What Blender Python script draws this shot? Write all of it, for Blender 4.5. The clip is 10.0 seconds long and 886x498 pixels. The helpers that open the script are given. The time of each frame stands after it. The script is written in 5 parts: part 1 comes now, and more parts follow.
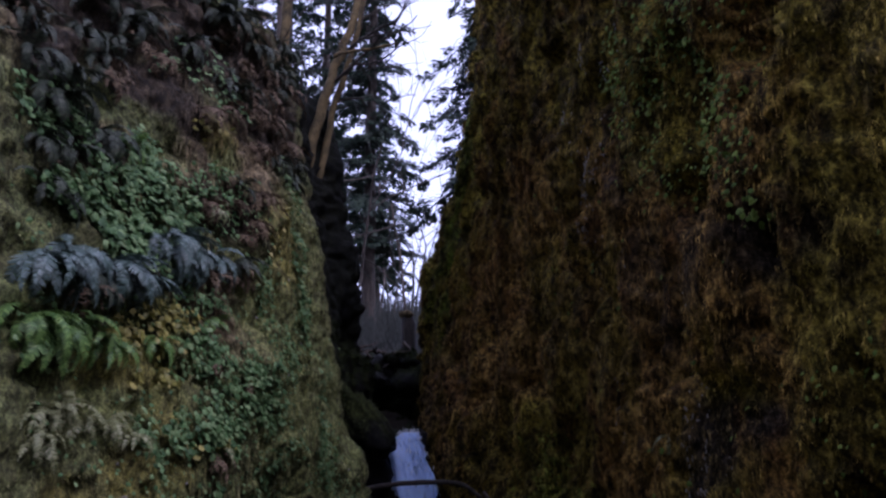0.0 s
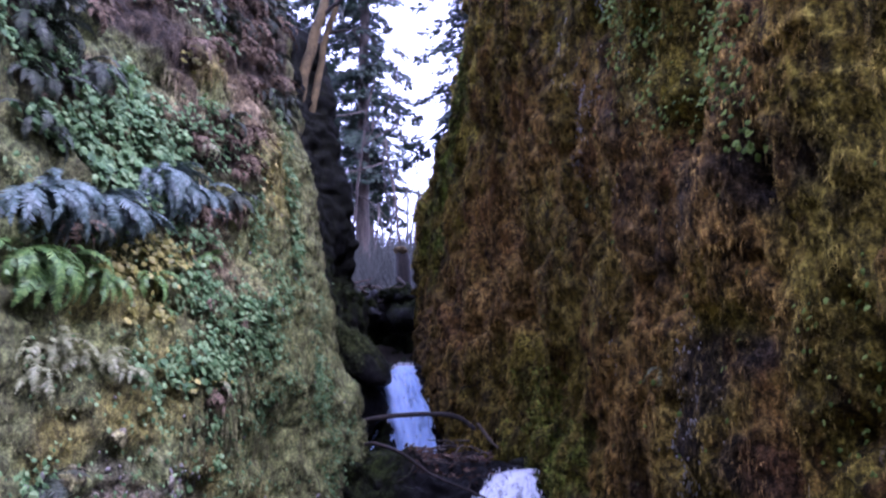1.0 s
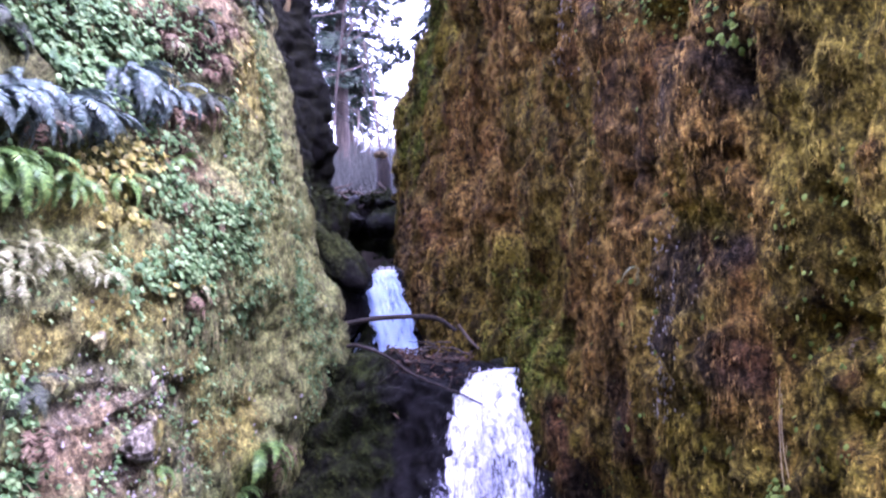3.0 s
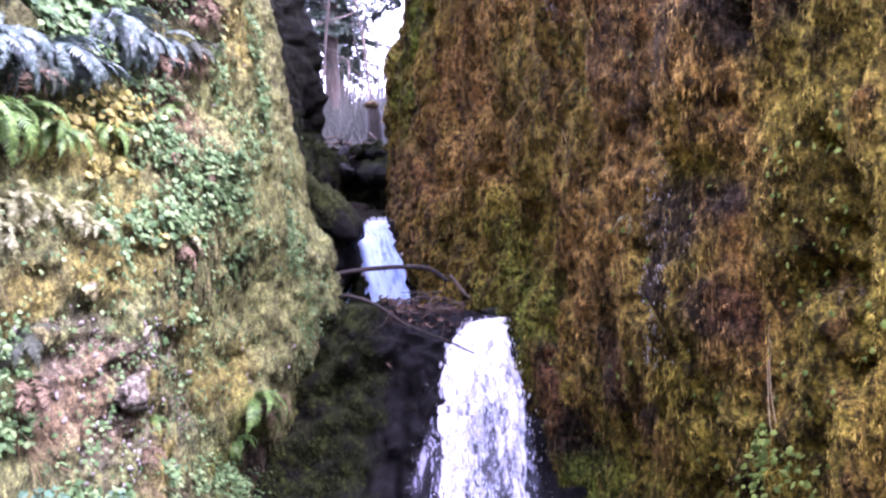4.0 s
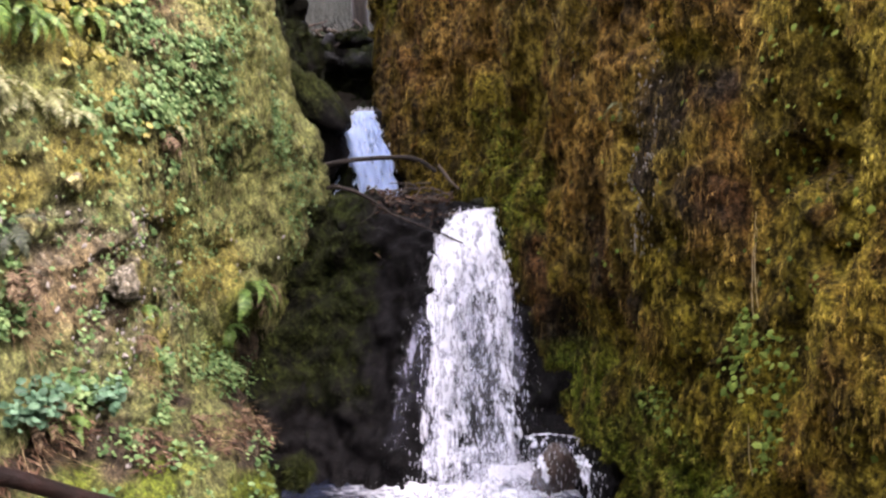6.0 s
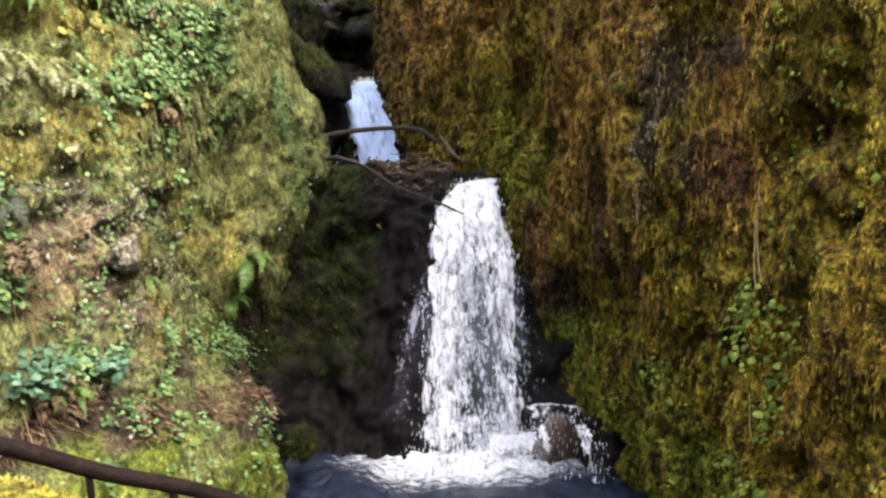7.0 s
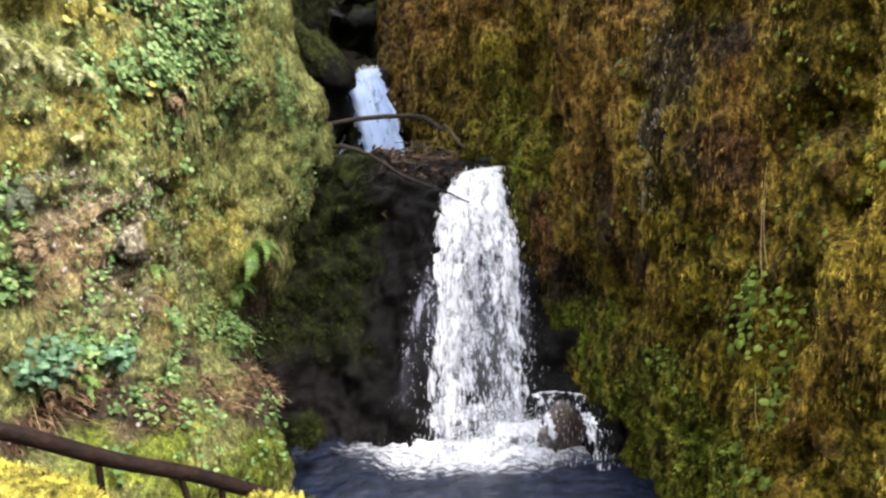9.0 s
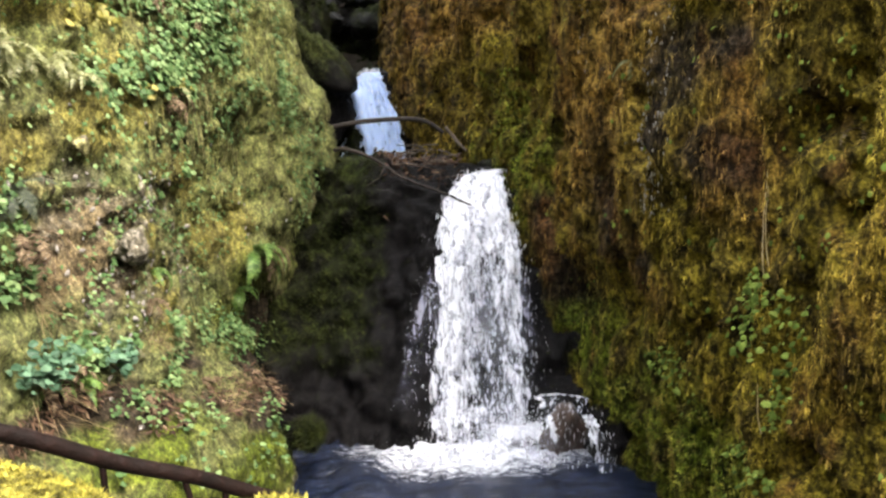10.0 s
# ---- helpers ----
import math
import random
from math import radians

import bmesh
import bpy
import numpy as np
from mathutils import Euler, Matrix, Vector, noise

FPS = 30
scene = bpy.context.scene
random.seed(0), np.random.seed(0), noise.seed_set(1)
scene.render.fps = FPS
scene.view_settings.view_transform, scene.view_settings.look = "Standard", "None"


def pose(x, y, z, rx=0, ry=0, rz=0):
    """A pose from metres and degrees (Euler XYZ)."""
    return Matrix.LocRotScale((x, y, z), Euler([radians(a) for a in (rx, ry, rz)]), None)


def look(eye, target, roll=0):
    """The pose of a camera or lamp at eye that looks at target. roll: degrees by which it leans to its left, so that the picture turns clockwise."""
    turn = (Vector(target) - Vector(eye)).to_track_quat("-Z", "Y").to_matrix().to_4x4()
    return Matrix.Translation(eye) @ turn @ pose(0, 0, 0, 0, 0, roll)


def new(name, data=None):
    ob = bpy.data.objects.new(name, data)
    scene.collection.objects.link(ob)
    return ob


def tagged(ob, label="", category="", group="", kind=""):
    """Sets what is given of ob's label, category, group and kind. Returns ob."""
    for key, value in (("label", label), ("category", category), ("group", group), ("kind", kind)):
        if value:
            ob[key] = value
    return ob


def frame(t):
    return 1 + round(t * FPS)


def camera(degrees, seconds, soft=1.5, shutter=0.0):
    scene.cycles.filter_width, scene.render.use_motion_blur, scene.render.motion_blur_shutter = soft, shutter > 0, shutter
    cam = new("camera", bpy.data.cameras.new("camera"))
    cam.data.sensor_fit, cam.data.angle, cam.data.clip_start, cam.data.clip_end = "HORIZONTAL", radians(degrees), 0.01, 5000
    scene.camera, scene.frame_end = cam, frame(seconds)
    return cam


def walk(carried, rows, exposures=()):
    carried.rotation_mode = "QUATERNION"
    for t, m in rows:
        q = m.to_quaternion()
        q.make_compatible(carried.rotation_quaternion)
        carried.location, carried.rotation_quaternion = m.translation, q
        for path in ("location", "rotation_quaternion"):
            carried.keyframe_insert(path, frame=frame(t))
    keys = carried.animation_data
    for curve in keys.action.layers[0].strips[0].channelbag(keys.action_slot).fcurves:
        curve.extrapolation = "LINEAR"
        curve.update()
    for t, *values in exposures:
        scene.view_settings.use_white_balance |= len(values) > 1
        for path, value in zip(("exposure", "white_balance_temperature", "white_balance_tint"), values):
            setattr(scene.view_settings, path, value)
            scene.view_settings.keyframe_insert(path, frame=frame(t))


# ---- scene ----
# ---------------------------------------------------------------- camera
cam = camera(57.13, 10.0, soft=2.45)
ROWS = [
    (0.0, -0.001, 0.000, 3.401, 2.00, 12.50, 0.00),
    (0.5, 0.004, 0.014, 3.397, 1.58, 9.86, 0.24),
    (1.0, 0.004, 0.027, 3.391, 1.65, 8.03, 0.21),
    (1.5, 0.014, 0.047, 3.382, 1.50, 5.66, 0.27),
    (2.0, 0.020, 0.061, 3.374, 1.28, 4.37, 0.43),
    (2.5, 0.025, 0.071, 3.367, 0.90, 3.01, 0.59),
    (4.0, 0.027, 0.093, 3.348, -0.13, -1.97, 0.96),
    (4.5, 0.022, 0.096, 3.341, -0.13, -3.88, 0.88),
    (5.0, 0.020, 0.096, 3.336, -0.46, -6.02, 0.77),
    (5.5, 0.021, 0.099, 3.330, -0.68, -7.81, 1.03),
    (6.0, 0.021, 0.104, 3.325, -1.01, -9.53, 1.11),
    (7.5, 0.032, 0.126, 3.309, -0.84, -11.82, 1.37),
    (8.0, 0.026, 0.124, 3.308, -0.98, -11.99, 1.37),
    (8.5, 0.023, 0.123, 3.309, -0.83, -12.34, 1.40),
    (9.0, 0.021, 0.123, 3.311, -0.61, -12.31, 1.46),
    (9.5, 0.013, 0.116, 3.312, -0.67, -12.13, 1.47),
    (10.0, 0.015, 0.118, 3.312, -0.56, -12.12, 1.54),
]
# the film's own brightening and warming: seconds, stops, kelvin, tint
EXPOSURES = [
    (0.0, 0.60, 5300, 38), (0.5, 1.62, 5050, 44), (1.0, 2.35, 4950, 51), (2.5, 3.39, 5050, 58), (4.0, 3.78, 5500, 55),
    (5.0, 3.80, 6050, 47), (6.0, 3.15, 6850, 27), (6.3, 3.07, 6950, 23), (7.5, 3.27, 7150, 11), (10.0, 3.27, 7150, 11),
]
walk(cam, [(t, pose(x, y, z, 90 + pitch, roll, yaw)) for t, x, y, z, yaw, pitch, roll in ROWS], EXPOSURES)

# ---------------------------------------------------------------- daylight
world = bpy.data.worlds.new("sky")
scene.world = world
world.use_nodes = True
sky = world.node_tree.nodes.new("ShaderNodeTexSky")
sky.sky_type = "NISHITA"
sky.sun_disc = False
sky.sun_elevation, sky.sun_rotation = radians(53), radians(132)
sky.air_density, sky.dust_density, sky.ozone_density = 1.0, 2.5, 1.0
world.node_tree.nodes["Background"].inputs["Strength"].default_value = 0.12
# thin bright cloud over the blue
veil = world.node_tree.nodes.new("ShaderNodeMix")
veil.data_type = "RGBA"
veil.inputs[0].default_value = 0.62
veil.inputs[7].default_value = (9.0, 9.4, 10.2, 1)
world.node_tree.links.new(sky.outputs[0], veil.inputs[6])
world.node_tree.links.new(veil.outputs[2], world.node_tree.nodes["Background"].inputs["Color"])
sun = new("sun", bpy.data.lights.new("sun", "SUN"))
sun.data.energy, sun.data.angle, sun.data.color = 1.2, radians(35), (1.0, 0.95, 0.86)
sun.matrix_world = look((0, 0, 0), (-0.45, 0.40, -0.80))


# ---------------------------------------------------------------- numbers: noise, smooth curves
def lattice(i, seed):
    h = (i[..., 0] * 73856093) ^ (i[..., 1] * 19349663) ^ (i[..., 2] * 83492791) ^ (seed * 2654435761 & 0x7FFFFFFF)
    h = (h ^ (h >> 13)) * 1274126177 & 0x7FFFFFFF
    h = (h ^ (h >> 16)) * 668265263 & 0x7FFFFFFF
    return (h >> 7 & 0xFFFF) / 32767.5 - 1.0


def bumps(p, size, seed=0):
    """Smooth noise of about that size in metres, -1 to 1."""
    q = np.asarray(p, float) / size
    i = np.floor(q).astype(np.int64)
    f = q - i
    f = f * f * (3 - 2 * f)
    out = 0
    for dx in (0, 1):
        for dy in (0, 1):
            for dz in (0, 1):
                w = (f[..., 0] if dx else 1 - f[..., 0]) * (f[..., 1] if dy else 1 - f[..., 1]) * (f[..., 2] if dz else 1 - f[..., 2])
                out = out + w * lattice(i + np.array((dx, dy, dz)), seed)
    return out


def rough(p, size, octaves=4, seed=0, gain=0.5):
    return sum(gain ** k * bumps(p, size / 2 ** k, seed + k) for k in range(octaves))


def glide(x, xs, ys):
    """A smooth curve through the points (xs, ys); ys may have several columns."""
    xs, ys = np.asarray(xs, float), np.asarray(ys, float)
    x = np.clip(x, xs[0], xs[-1])
    k = np.clip(np.searchsorted(xs, x, side="right") - 1, 0, len(xs) - 2)
    slope = np.gradient(ys, xs, axis=0)
    h = xs[k + 1] - xs[k]
    u = (x - xs[k]) / h
    if ys.ndim > 1:
        u, h = u[..., None], h[..., None]
    return ((2 * u ** 3 - 3 * u ** 2 + 1) * ys[k] + (u ** 3 - 2 * u ** 2 + u) * h * slope[k]
            + (3 * u ** 2 - 2 * u ** 3) * ys[k + 1] + (u ** 3 - u ** 2) * h * slope[k + 1])


def near(p, spots):
    """How much each point lies inside soft spots (y, z, half width, half height): 0 to 1."""
    out = np.zeros(len(p))
    wob = 0.5 * rough(p, 0.35, 3, 77)
    for y, z, ry, rz in spots:
        d = np.hypot((p[:, 1] - y) / ry, (p[:, 2] - z) / rz) + wob
        out = np.maximum(out, np.clip(1.35 - d, 0, 0.7) / 0.7)
    return out


# ---------------------------------------------------------------- meshes
def mesh_of(name, verts, faces, material, smooth=True, fields=()):
    me = bpy.data.meshes.new(name)
    verts, faces = np.asarray(verts, np.float32), np.asarray(faces, np.int32)
    n, k = faces.shape
    me.vertices.add(len(verts))
    me.vertices.foreach_set("co", verts.ravel())
    me.loops.add(n * k)
    me.loops.foreach_set("vertex_index", faces.ravel())
    me.polygons.add(n)
    me.polygons.foreach_set("loop_start", np.arange(0, n * k, k, dtype=np.int32))
    me.polygons.foreach_set("use_smooth", np.full(n, smooth))
    me.update(calc_edges=True)
    me.validate()
    for key, values in fields:
        me.attributes.new(key, "FLOAT", "POINT").data.foreach_set("value", np.asarray(values, np.float32))
    if material:
        me.materials.append(material)
    return me


def grid_faces(rows, cols):
    a = np.arange(rows * cols).reshape(rows, cols)
    return np.stack([a[:-1, :-1], a[:-1, 1:], a[1:, 1:], a[1:, :-1]], -1).reshape(-1, 4)


def grid_normals(p):
    """Normals of a grid of points, shape rows, cols, 3."""
    n = np.cross(np.gradient(p, axis=1), np.gradient(p, axis=0))
    return n / np.maximum(np.linalg.norm(n, axis=-1, keepdims=True), 1e-9)


def part(name, me, parent=None, label="", m=None):
    ob = new(name, me)
    if parent is not None:
        ob.parent = parent
    if m is not None:
        ob.matrix_basis = m
    return tagged(ob, label)


def thing(name, label, category, m=None, data=None, group="", kind=""):
    ob = tagged(new(name, data), label, category, group, kind)
    if m is not None:
        ob.matrix_basis = m
    return ob


def frames(z, x):
    """Rotations whose third axis is z and whose first lies towards x."""
    z = z / np.linalg.norm(z, axis=1, keepdims=True)
    x = x - z * (x * z).sum(1, keepdims=True)
    x = x / np.maximum(np.linalg.norm(x, axis=1, keepdims=True), 1e-9)
    return np.stack([x, np.cross(z, x), z], 2)


def sown(name, protos, places, turns, sizes, material, rng, tint=None, smooth=False, extra=()):
    """One mesh out of many small copies of the prototypes (verts, faces), set at places, turned and sized."""
    V, Fs, T, W = [], [], [], []
    base = 0
    pick = rng.integers(0, len(protos), len(places))
    tint = rng.random(len(places)) if tint is None else tint
    sizes = np.asarray(sizes, float)
    sizes = sizes[:, None] * np.ones(3) if sizes.ndim == 1 else sizes
    for k, (pv, pf) in enumerate(protos):
        at = np.where(pick == k)[0]
        if not len(at):
            continue
        v = np.einsum("nij,nvj->nvi", turns[at], pv[None] * sizes[at][:, None]) + places[at][:, None]
        f = pf[None] + (np.arange(len(at)) * len(pv))[:, None, None] + base
        V.append(v.reshape(-1, 3))
        Fs.append(f.reshape(-1, pf.shape[1]))
        T.append(np.repeat(tint[at], len(pv)))
        W.append(np.repeat(at, len(pv)))
        base += len(at) * len(pv)
    return mesh_of(name, np.concatenate(V), np.concatenate(Fs), material, smooth, [("tint", np.concatenate(T))] + [(key, np.asarray(values)[np.concatenate(W)]) for key, values in extra])


def tube(points, radii, sides=8):
    """A bent, tapered tube through the points: verts and quads."""
    p = np.asarray(points, float)
    r = np.asarray(radii, float) * np.ones(len(p))
    d = np.gradient(p, axis=0)
    d /= np.linalg.norm(d, axis=1, keepdims=True)
    ref = np.where(np.abs(d[:, 2:3]) > 0.9, (1.0, 0, 0), (0, 0, 1.0))
    u = np.cross(d, ref)
    u /= np.linalg.norm(u, axis=1, keepdims=True)
    w = np.cross(d, u)
    a = np.linspace(0, 2 * np.pi, sides, endpoint=False)
    v = p[:, None] + r[:, None, None] * (np.cos(a)[None, :, None] * u[:, None] + np.sin(a)[None, :, None] * w[:, None])
    i = np.arange(len(p) * sides).reshape(len(p), sides)
    j = np.roll(i, -1, 1)
    f = np.stack([i[:-1], j[:-1], j[1:], i[1:]], -1).reshape(-1, 4)
    return v.reshape(-1, 3), f


def merged(pieces):
    V, Fs, base = [], [], 0
    for v, f in pieces:
        V.append(v)
        Fs.append(f + base)
        base += len(v)
    return np.concatenate(V), np.concatenate(Fs)


def stone(size, seed, squash=(1, 1, 1), knobbly=0.3, cuts=4):
    """A lumpy boulder: verts and triangles of a worn icosphere."""
    bm = bmesh.new()
    bmesh.ops.create_icosphere(bm, subdivisions=cuts, radius=1)
    v = np.array([w.co for w in bm.verts])
    f = np.array([[w.index for w in g.verts] for g in bm.faces])
    bm.free()
    for w in np.random.default_rng(seed).normal(0, 1, (9, 3)):
        w = w / np.linalg.norm(w)
        over = np.clip(v @ w - 0.72, 0, None)
        v = v - 0.9 * over[:, None] * w
    v = v * (1 + knobbly * rough(v + seed * 3.7, 1.1, 5, seed, 0.6) - 0.12 * np.abs(rough(v - seed, 0.5, 2, seed + 9)))[:, None]
    return v * np.array(squash) * size, f


# ---------------------------------------------------------------- materials
def material(name, rough_value=0.8, spec=0.3):
    m = bpy.data.materials.new(name)
    m.use_nodes = True
    b = m.node_tree.nodes["Principled BSDF"]
    b.inputs["Roughness"].default_value = rough_value
    b.inputs["Specular IOR Level"].default_value = spec
    return m, m.node_tree, b


def node(nt, kind, **values):
    n = nt.nodes.new("ShaderNode" + kind)
    for key, value in values.items():
        n.inputs[key.replace("_", " ")].default_value = value
    return n


def noise_of(nt, scale, detail=4, stretch=(1, 1, 1), rough_value=0.6):
    co = node(nt, "TexCoord")
    mp = node(nt, "Mapping", Scale=stretch)
    n = node(nt, "TexNoise", Scale=scale, Detail=detail, Roughness=rough_value)
    nt.links.new(co.outputs["Object"], mp.inputs["Vector"])
    nt.links.new(mp.outputs[0], n.inputs["Vector"])
    return n.outputs["Fac"]


def ramp(nt, fac, stops):
    r = nt.nodes.new("ShaderNodeValToRGB")
    while len(r.color_ramp.elements) < len(stops):
        r.color_ramp.elements.new(0.5)
    for e, (at, c) in zip(r.color_ramp.elements, stops):
        e.position, e.color = at, (*c, 1)
    nt.links.new(fac, r.inputs["Fac"])
    return r.outputs["Color"]


def mix(nt, fac, a, b, how="MIX"):
    n = nt.nodes.new("ShaderNodeMix")
    n.data_type, n.blend_type = "RGBA", how
    for socket, value in ((n.inputs[0], fac), (n.inputs[6], a), (n.inputs[7], b)):
        if isinstance(value, (int, float)):
            socket.default_value = value
        elif isinstance(value, tuple):
            socket.default_value = (*value, 1)
        else:
            nt.links.new(value, socket)
    return n.outputs[2]


def field(nt, name):
    n = nt.nodes.new("ShaderNodeAttribute")
    n.attribute_name = name
    return n.outputs["Fac"]


def maths(nt, op, a, b):
    n = nt.nodes.new("ShaderNodeMath")
    n.operation, n.use_clamp = op, True
    for socket, value in zip(n.inputs, (a, b)):
        if isinstance(value, (int, float)):
            socket.default_value = value
        else:
            nt.links.new(value, socket)
    return n.outputs[0]


def relief(nt, b, height, strength=0.5, distance=0.02):
    n = node(nt, "Bump", Strength=strength, Distance=distance)
    nt.links.new(height, n.inputs["Height"])
    nt.links.new(n.outputs[0], b.inputs["Normal"])


TONE = 0.66  # damp growth and bark are darker than their dry colours


def toned(nt, colour, tone):
    return mix(nt, 1.0, colour, (tone, tone, tone), "MULTIPLY")


def paint(nt, b, colour, tone=1.0):
    nt.links.new(colour if tone == 1.0 else toned(nt, colour, tone), b.inputs["Base Color"])


def cliff_material(name, moss, dry, rock, wetness=(0.9, 0.55), spec=0.25, streaks=0.0, gaps=0.9, dim=0.5, gilt=0.45, sap=1.15, grit=(0.34, 1.42)):
    """Moss over wet rock: fields 'dry' (brown moss), 'bare' (rock showing), 'lush' (bright moss)."""
    m, nt, b = material(name, 0.85, spec)
    big, mid, fine = noise_of(nt, 1.3, 5), noise_of(nt, 9, 6), noise_of(nt, 60, 5)
    green = ramp(nt, mid, [(0.25, moss[0]), (0.5, moss[1]), (0.72, moss[2])])
    brown = ramp(nt, mid, [(0.25, dry[0]), (0.5, dry[1]), (0.75, dry[2])])
    blotch = ramp(nt, big, [(0.38, (0, 0, 0)), (0.62, (1, 1, 1))])
    c = mix(nt, maths(nt, "ADD", field(nt, "dry"), maths(nt, "MULTIPLY", blotch, 0.22)), green, brown)
    c = mix(nt, field(nt, "lush"), c, ramp(nt, mid, [(0.25, moss[1]), (0.6, moss[2]), (0.8, moss[3])]))
    c = mix(nt, maths(nt, "MULTIPLY", field(nt, "gold"), gilt), c, ramp(nt, mid, [(0.25, (0.20, 0.145, 0.022)), (0.5, (0.42, 0.32, 0.05)), (0.8, (0.58, 0.46, 0.09))]))
    c = mix(nt, field(nt, "green"), c, toned(nt, ramp(nt, mid, [(0.25, (0.035, 0.06, 0.007)), (0.5, (0.13, 0.17, 0.018)), (0.8, (0.26, 0.31, 0.036))]), sap))
    # dark brown of soil, also used to paint the shade inside hollows
    c = mix(nt, field(nt, "soil"), c, ramp(nt, mid, [(0.3, (0.028, 0.02, 0.013)), (0.5, (0.075, 0.055, 0.036)), (0.72, (0.16, 0.12, 0.08))]))
    # dark hollows between moss clumps, their shade put into the colour
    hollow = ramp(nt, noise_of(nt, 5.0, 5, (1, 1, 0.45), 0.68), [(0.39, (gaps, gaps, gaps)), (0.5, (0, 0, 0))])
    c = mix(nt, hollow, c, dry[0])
    if streaks:  # long dark streaks: wet stains, and the shade of upright pits as colour
        dark_streak = ramp(nt, noise_of(nt, 3.6, 5, (1, 1, 0.16), 0.6), [(0.40, (1, 1, 1)), (0.50, (0, 0, 0))])
        c = mix(nt, maths(nt, "MULTIPLY", dark_streak, streaks), c, dry[0])
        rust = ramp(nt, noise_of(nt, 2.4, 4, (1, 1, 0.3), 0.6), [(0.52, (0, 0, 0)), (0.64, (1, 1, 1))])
        c = mix(nt, maths(nt, "MULTIPLY", rust, 0.45), c, (0.34, 0.15, 0.04))
    stone_colour = ramp(nt, noise_of(nt, 18, 6), [(0.3, rock[0]), (0.5, rock[1]), (0.7, rock[2])])
    c = mix(nt, field(nt, "bare"), c, stone_colour)
    leaf = field(nt, "tint")
    c = mix(nt, maths(nt, "MULTIPLY", ramp(nt, leaf, [(0.55, (0, 0, 0)), (0.8, (1, 1, 1))]), 0.16), c, dry[2])
    # surface without tint is dimmed, so gaps between tufts look shaded
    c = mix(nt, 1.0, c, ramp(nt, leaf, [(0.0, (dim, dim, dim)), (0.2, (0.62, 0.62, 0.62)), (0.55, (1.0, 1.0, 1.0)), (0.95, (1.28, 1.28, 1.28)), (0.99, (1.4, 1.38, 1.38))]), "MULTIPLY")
    # grain that paints small shaded gaps and bright tips among the strands
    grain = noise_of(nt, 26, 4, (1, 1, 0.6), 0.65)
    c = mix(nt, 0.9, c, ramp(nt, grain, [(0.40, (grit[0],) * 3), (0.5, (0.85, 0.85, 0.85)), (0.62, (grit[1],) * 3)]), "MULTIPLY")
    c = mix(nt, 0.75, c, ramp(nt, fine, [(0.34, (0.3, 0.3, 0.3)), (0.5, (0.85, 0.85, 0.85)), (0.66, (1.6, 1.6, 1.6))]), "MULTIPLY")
    paint(nt, b, c, TONE)
    wet = ramp(nt, noise_of(nt, 25, 3), [(0.4, (wetness[0],) * 3), (0.65, (wetness[1],) * 3)])
    nt.links.new(mix(nt, field(nt, "bare"), (0.9, 0.9, 0.9), wet), b.inputs["Roughness"])
    relief(nt, b, maths(nt, "ADD", maths(nt, "MULTIPLY", fine, 0.6), mid), 0.9, 0.03)
    return m


def leaf_material(name, stops, rough_value=0.5, see_through=0.25, spec=0.4):
    """Leaf colours picked leaf by leaf through the field 'tint'."""
    m, nt, b = material(name, rough_value, spec)
    c = ramp(nt, field(nt, "tint"), stops)
    c = mix(nt, 0.5, c, ramp(nt, noise_of(nt, 40, 3), [(0.3, (0.5, 0.5, 0.5)), (0.7, (1.3, 1.3, 1.3))]), "MULTIPLY")
    c = toned(nt, c, TONE)
    paint(nt, b, c)
    if see_through:
        t = node(nt, "BsdfTranslucent")
        s = node(nt, "MixShader", Fac=see_through)
        nt.links.new(c, t.inputs["Color"])
        nt.links.new(b.outputs[0], s.inputs[1])
        nt.links.new(t.outputs[0], s.inputs[2])
        nt.links.new(s.outputs[0], nt.nodes["Material Output"].inputs["Surface"])
    return m


def plain_material(name, dark, light, scale=20, rough_value=0.8, stretch=(1, 1, 1), spec=0.3, bump=0.5, tone=TONE):
    m, nt, b = material(name, rough_value, spec)
    a, c = noise_of(nt, scale, 6, stretch), noise_of(nt, scale * 5, 4, stretch)
    mid = tuple((p + q) / 2 for p, q in zip(dark, light))
    colour = ramp(nt, a, [(0.3, dark), (0.5, mid), (0.7, light)])
    paint(nt, b, mix(nt, 0.5, colour, ramp(nt, c, [(0.3, (0.5, 0.5, 0.5)), (0.7, (1.3, 1.3, 1.3))]), "MULTIPLY"), tone)
    relief(nt, b, maths(nt, "ADD", maths(nt, "MULTIPLY", c, 0.5), a), bump, 0.02)
    return m


MOSS_L = cliff_material("mossy_rock_green", [(0.08, 0.095, 0.03), (0.21, 0.245, 0.085), (0.36, 0.385, 0.13), (0.41, 0.46, 0.12)],
                        [(0.11, 0.08, 0.04), (0.28, 0.21, 0.11), (0.46, 0.37, 0.21)],
                        [(0.085, 0.074, 0.05), (0.23, 0.205, 0.15), (0.54, 0.50, 0.43)], gaps=0.38, dim=0.80)
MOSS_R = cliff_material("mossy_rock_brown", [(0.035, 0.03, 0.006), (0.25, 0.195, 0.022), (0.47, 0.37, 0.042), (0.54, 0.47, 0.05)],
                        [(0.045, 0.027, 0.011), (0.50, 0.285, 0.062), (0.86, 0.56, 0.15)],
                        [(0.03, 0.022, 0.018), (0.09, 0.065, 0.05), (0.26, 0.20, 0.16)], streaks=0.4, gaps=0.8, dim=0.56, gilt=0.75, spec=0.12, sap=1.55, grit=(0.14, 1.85))
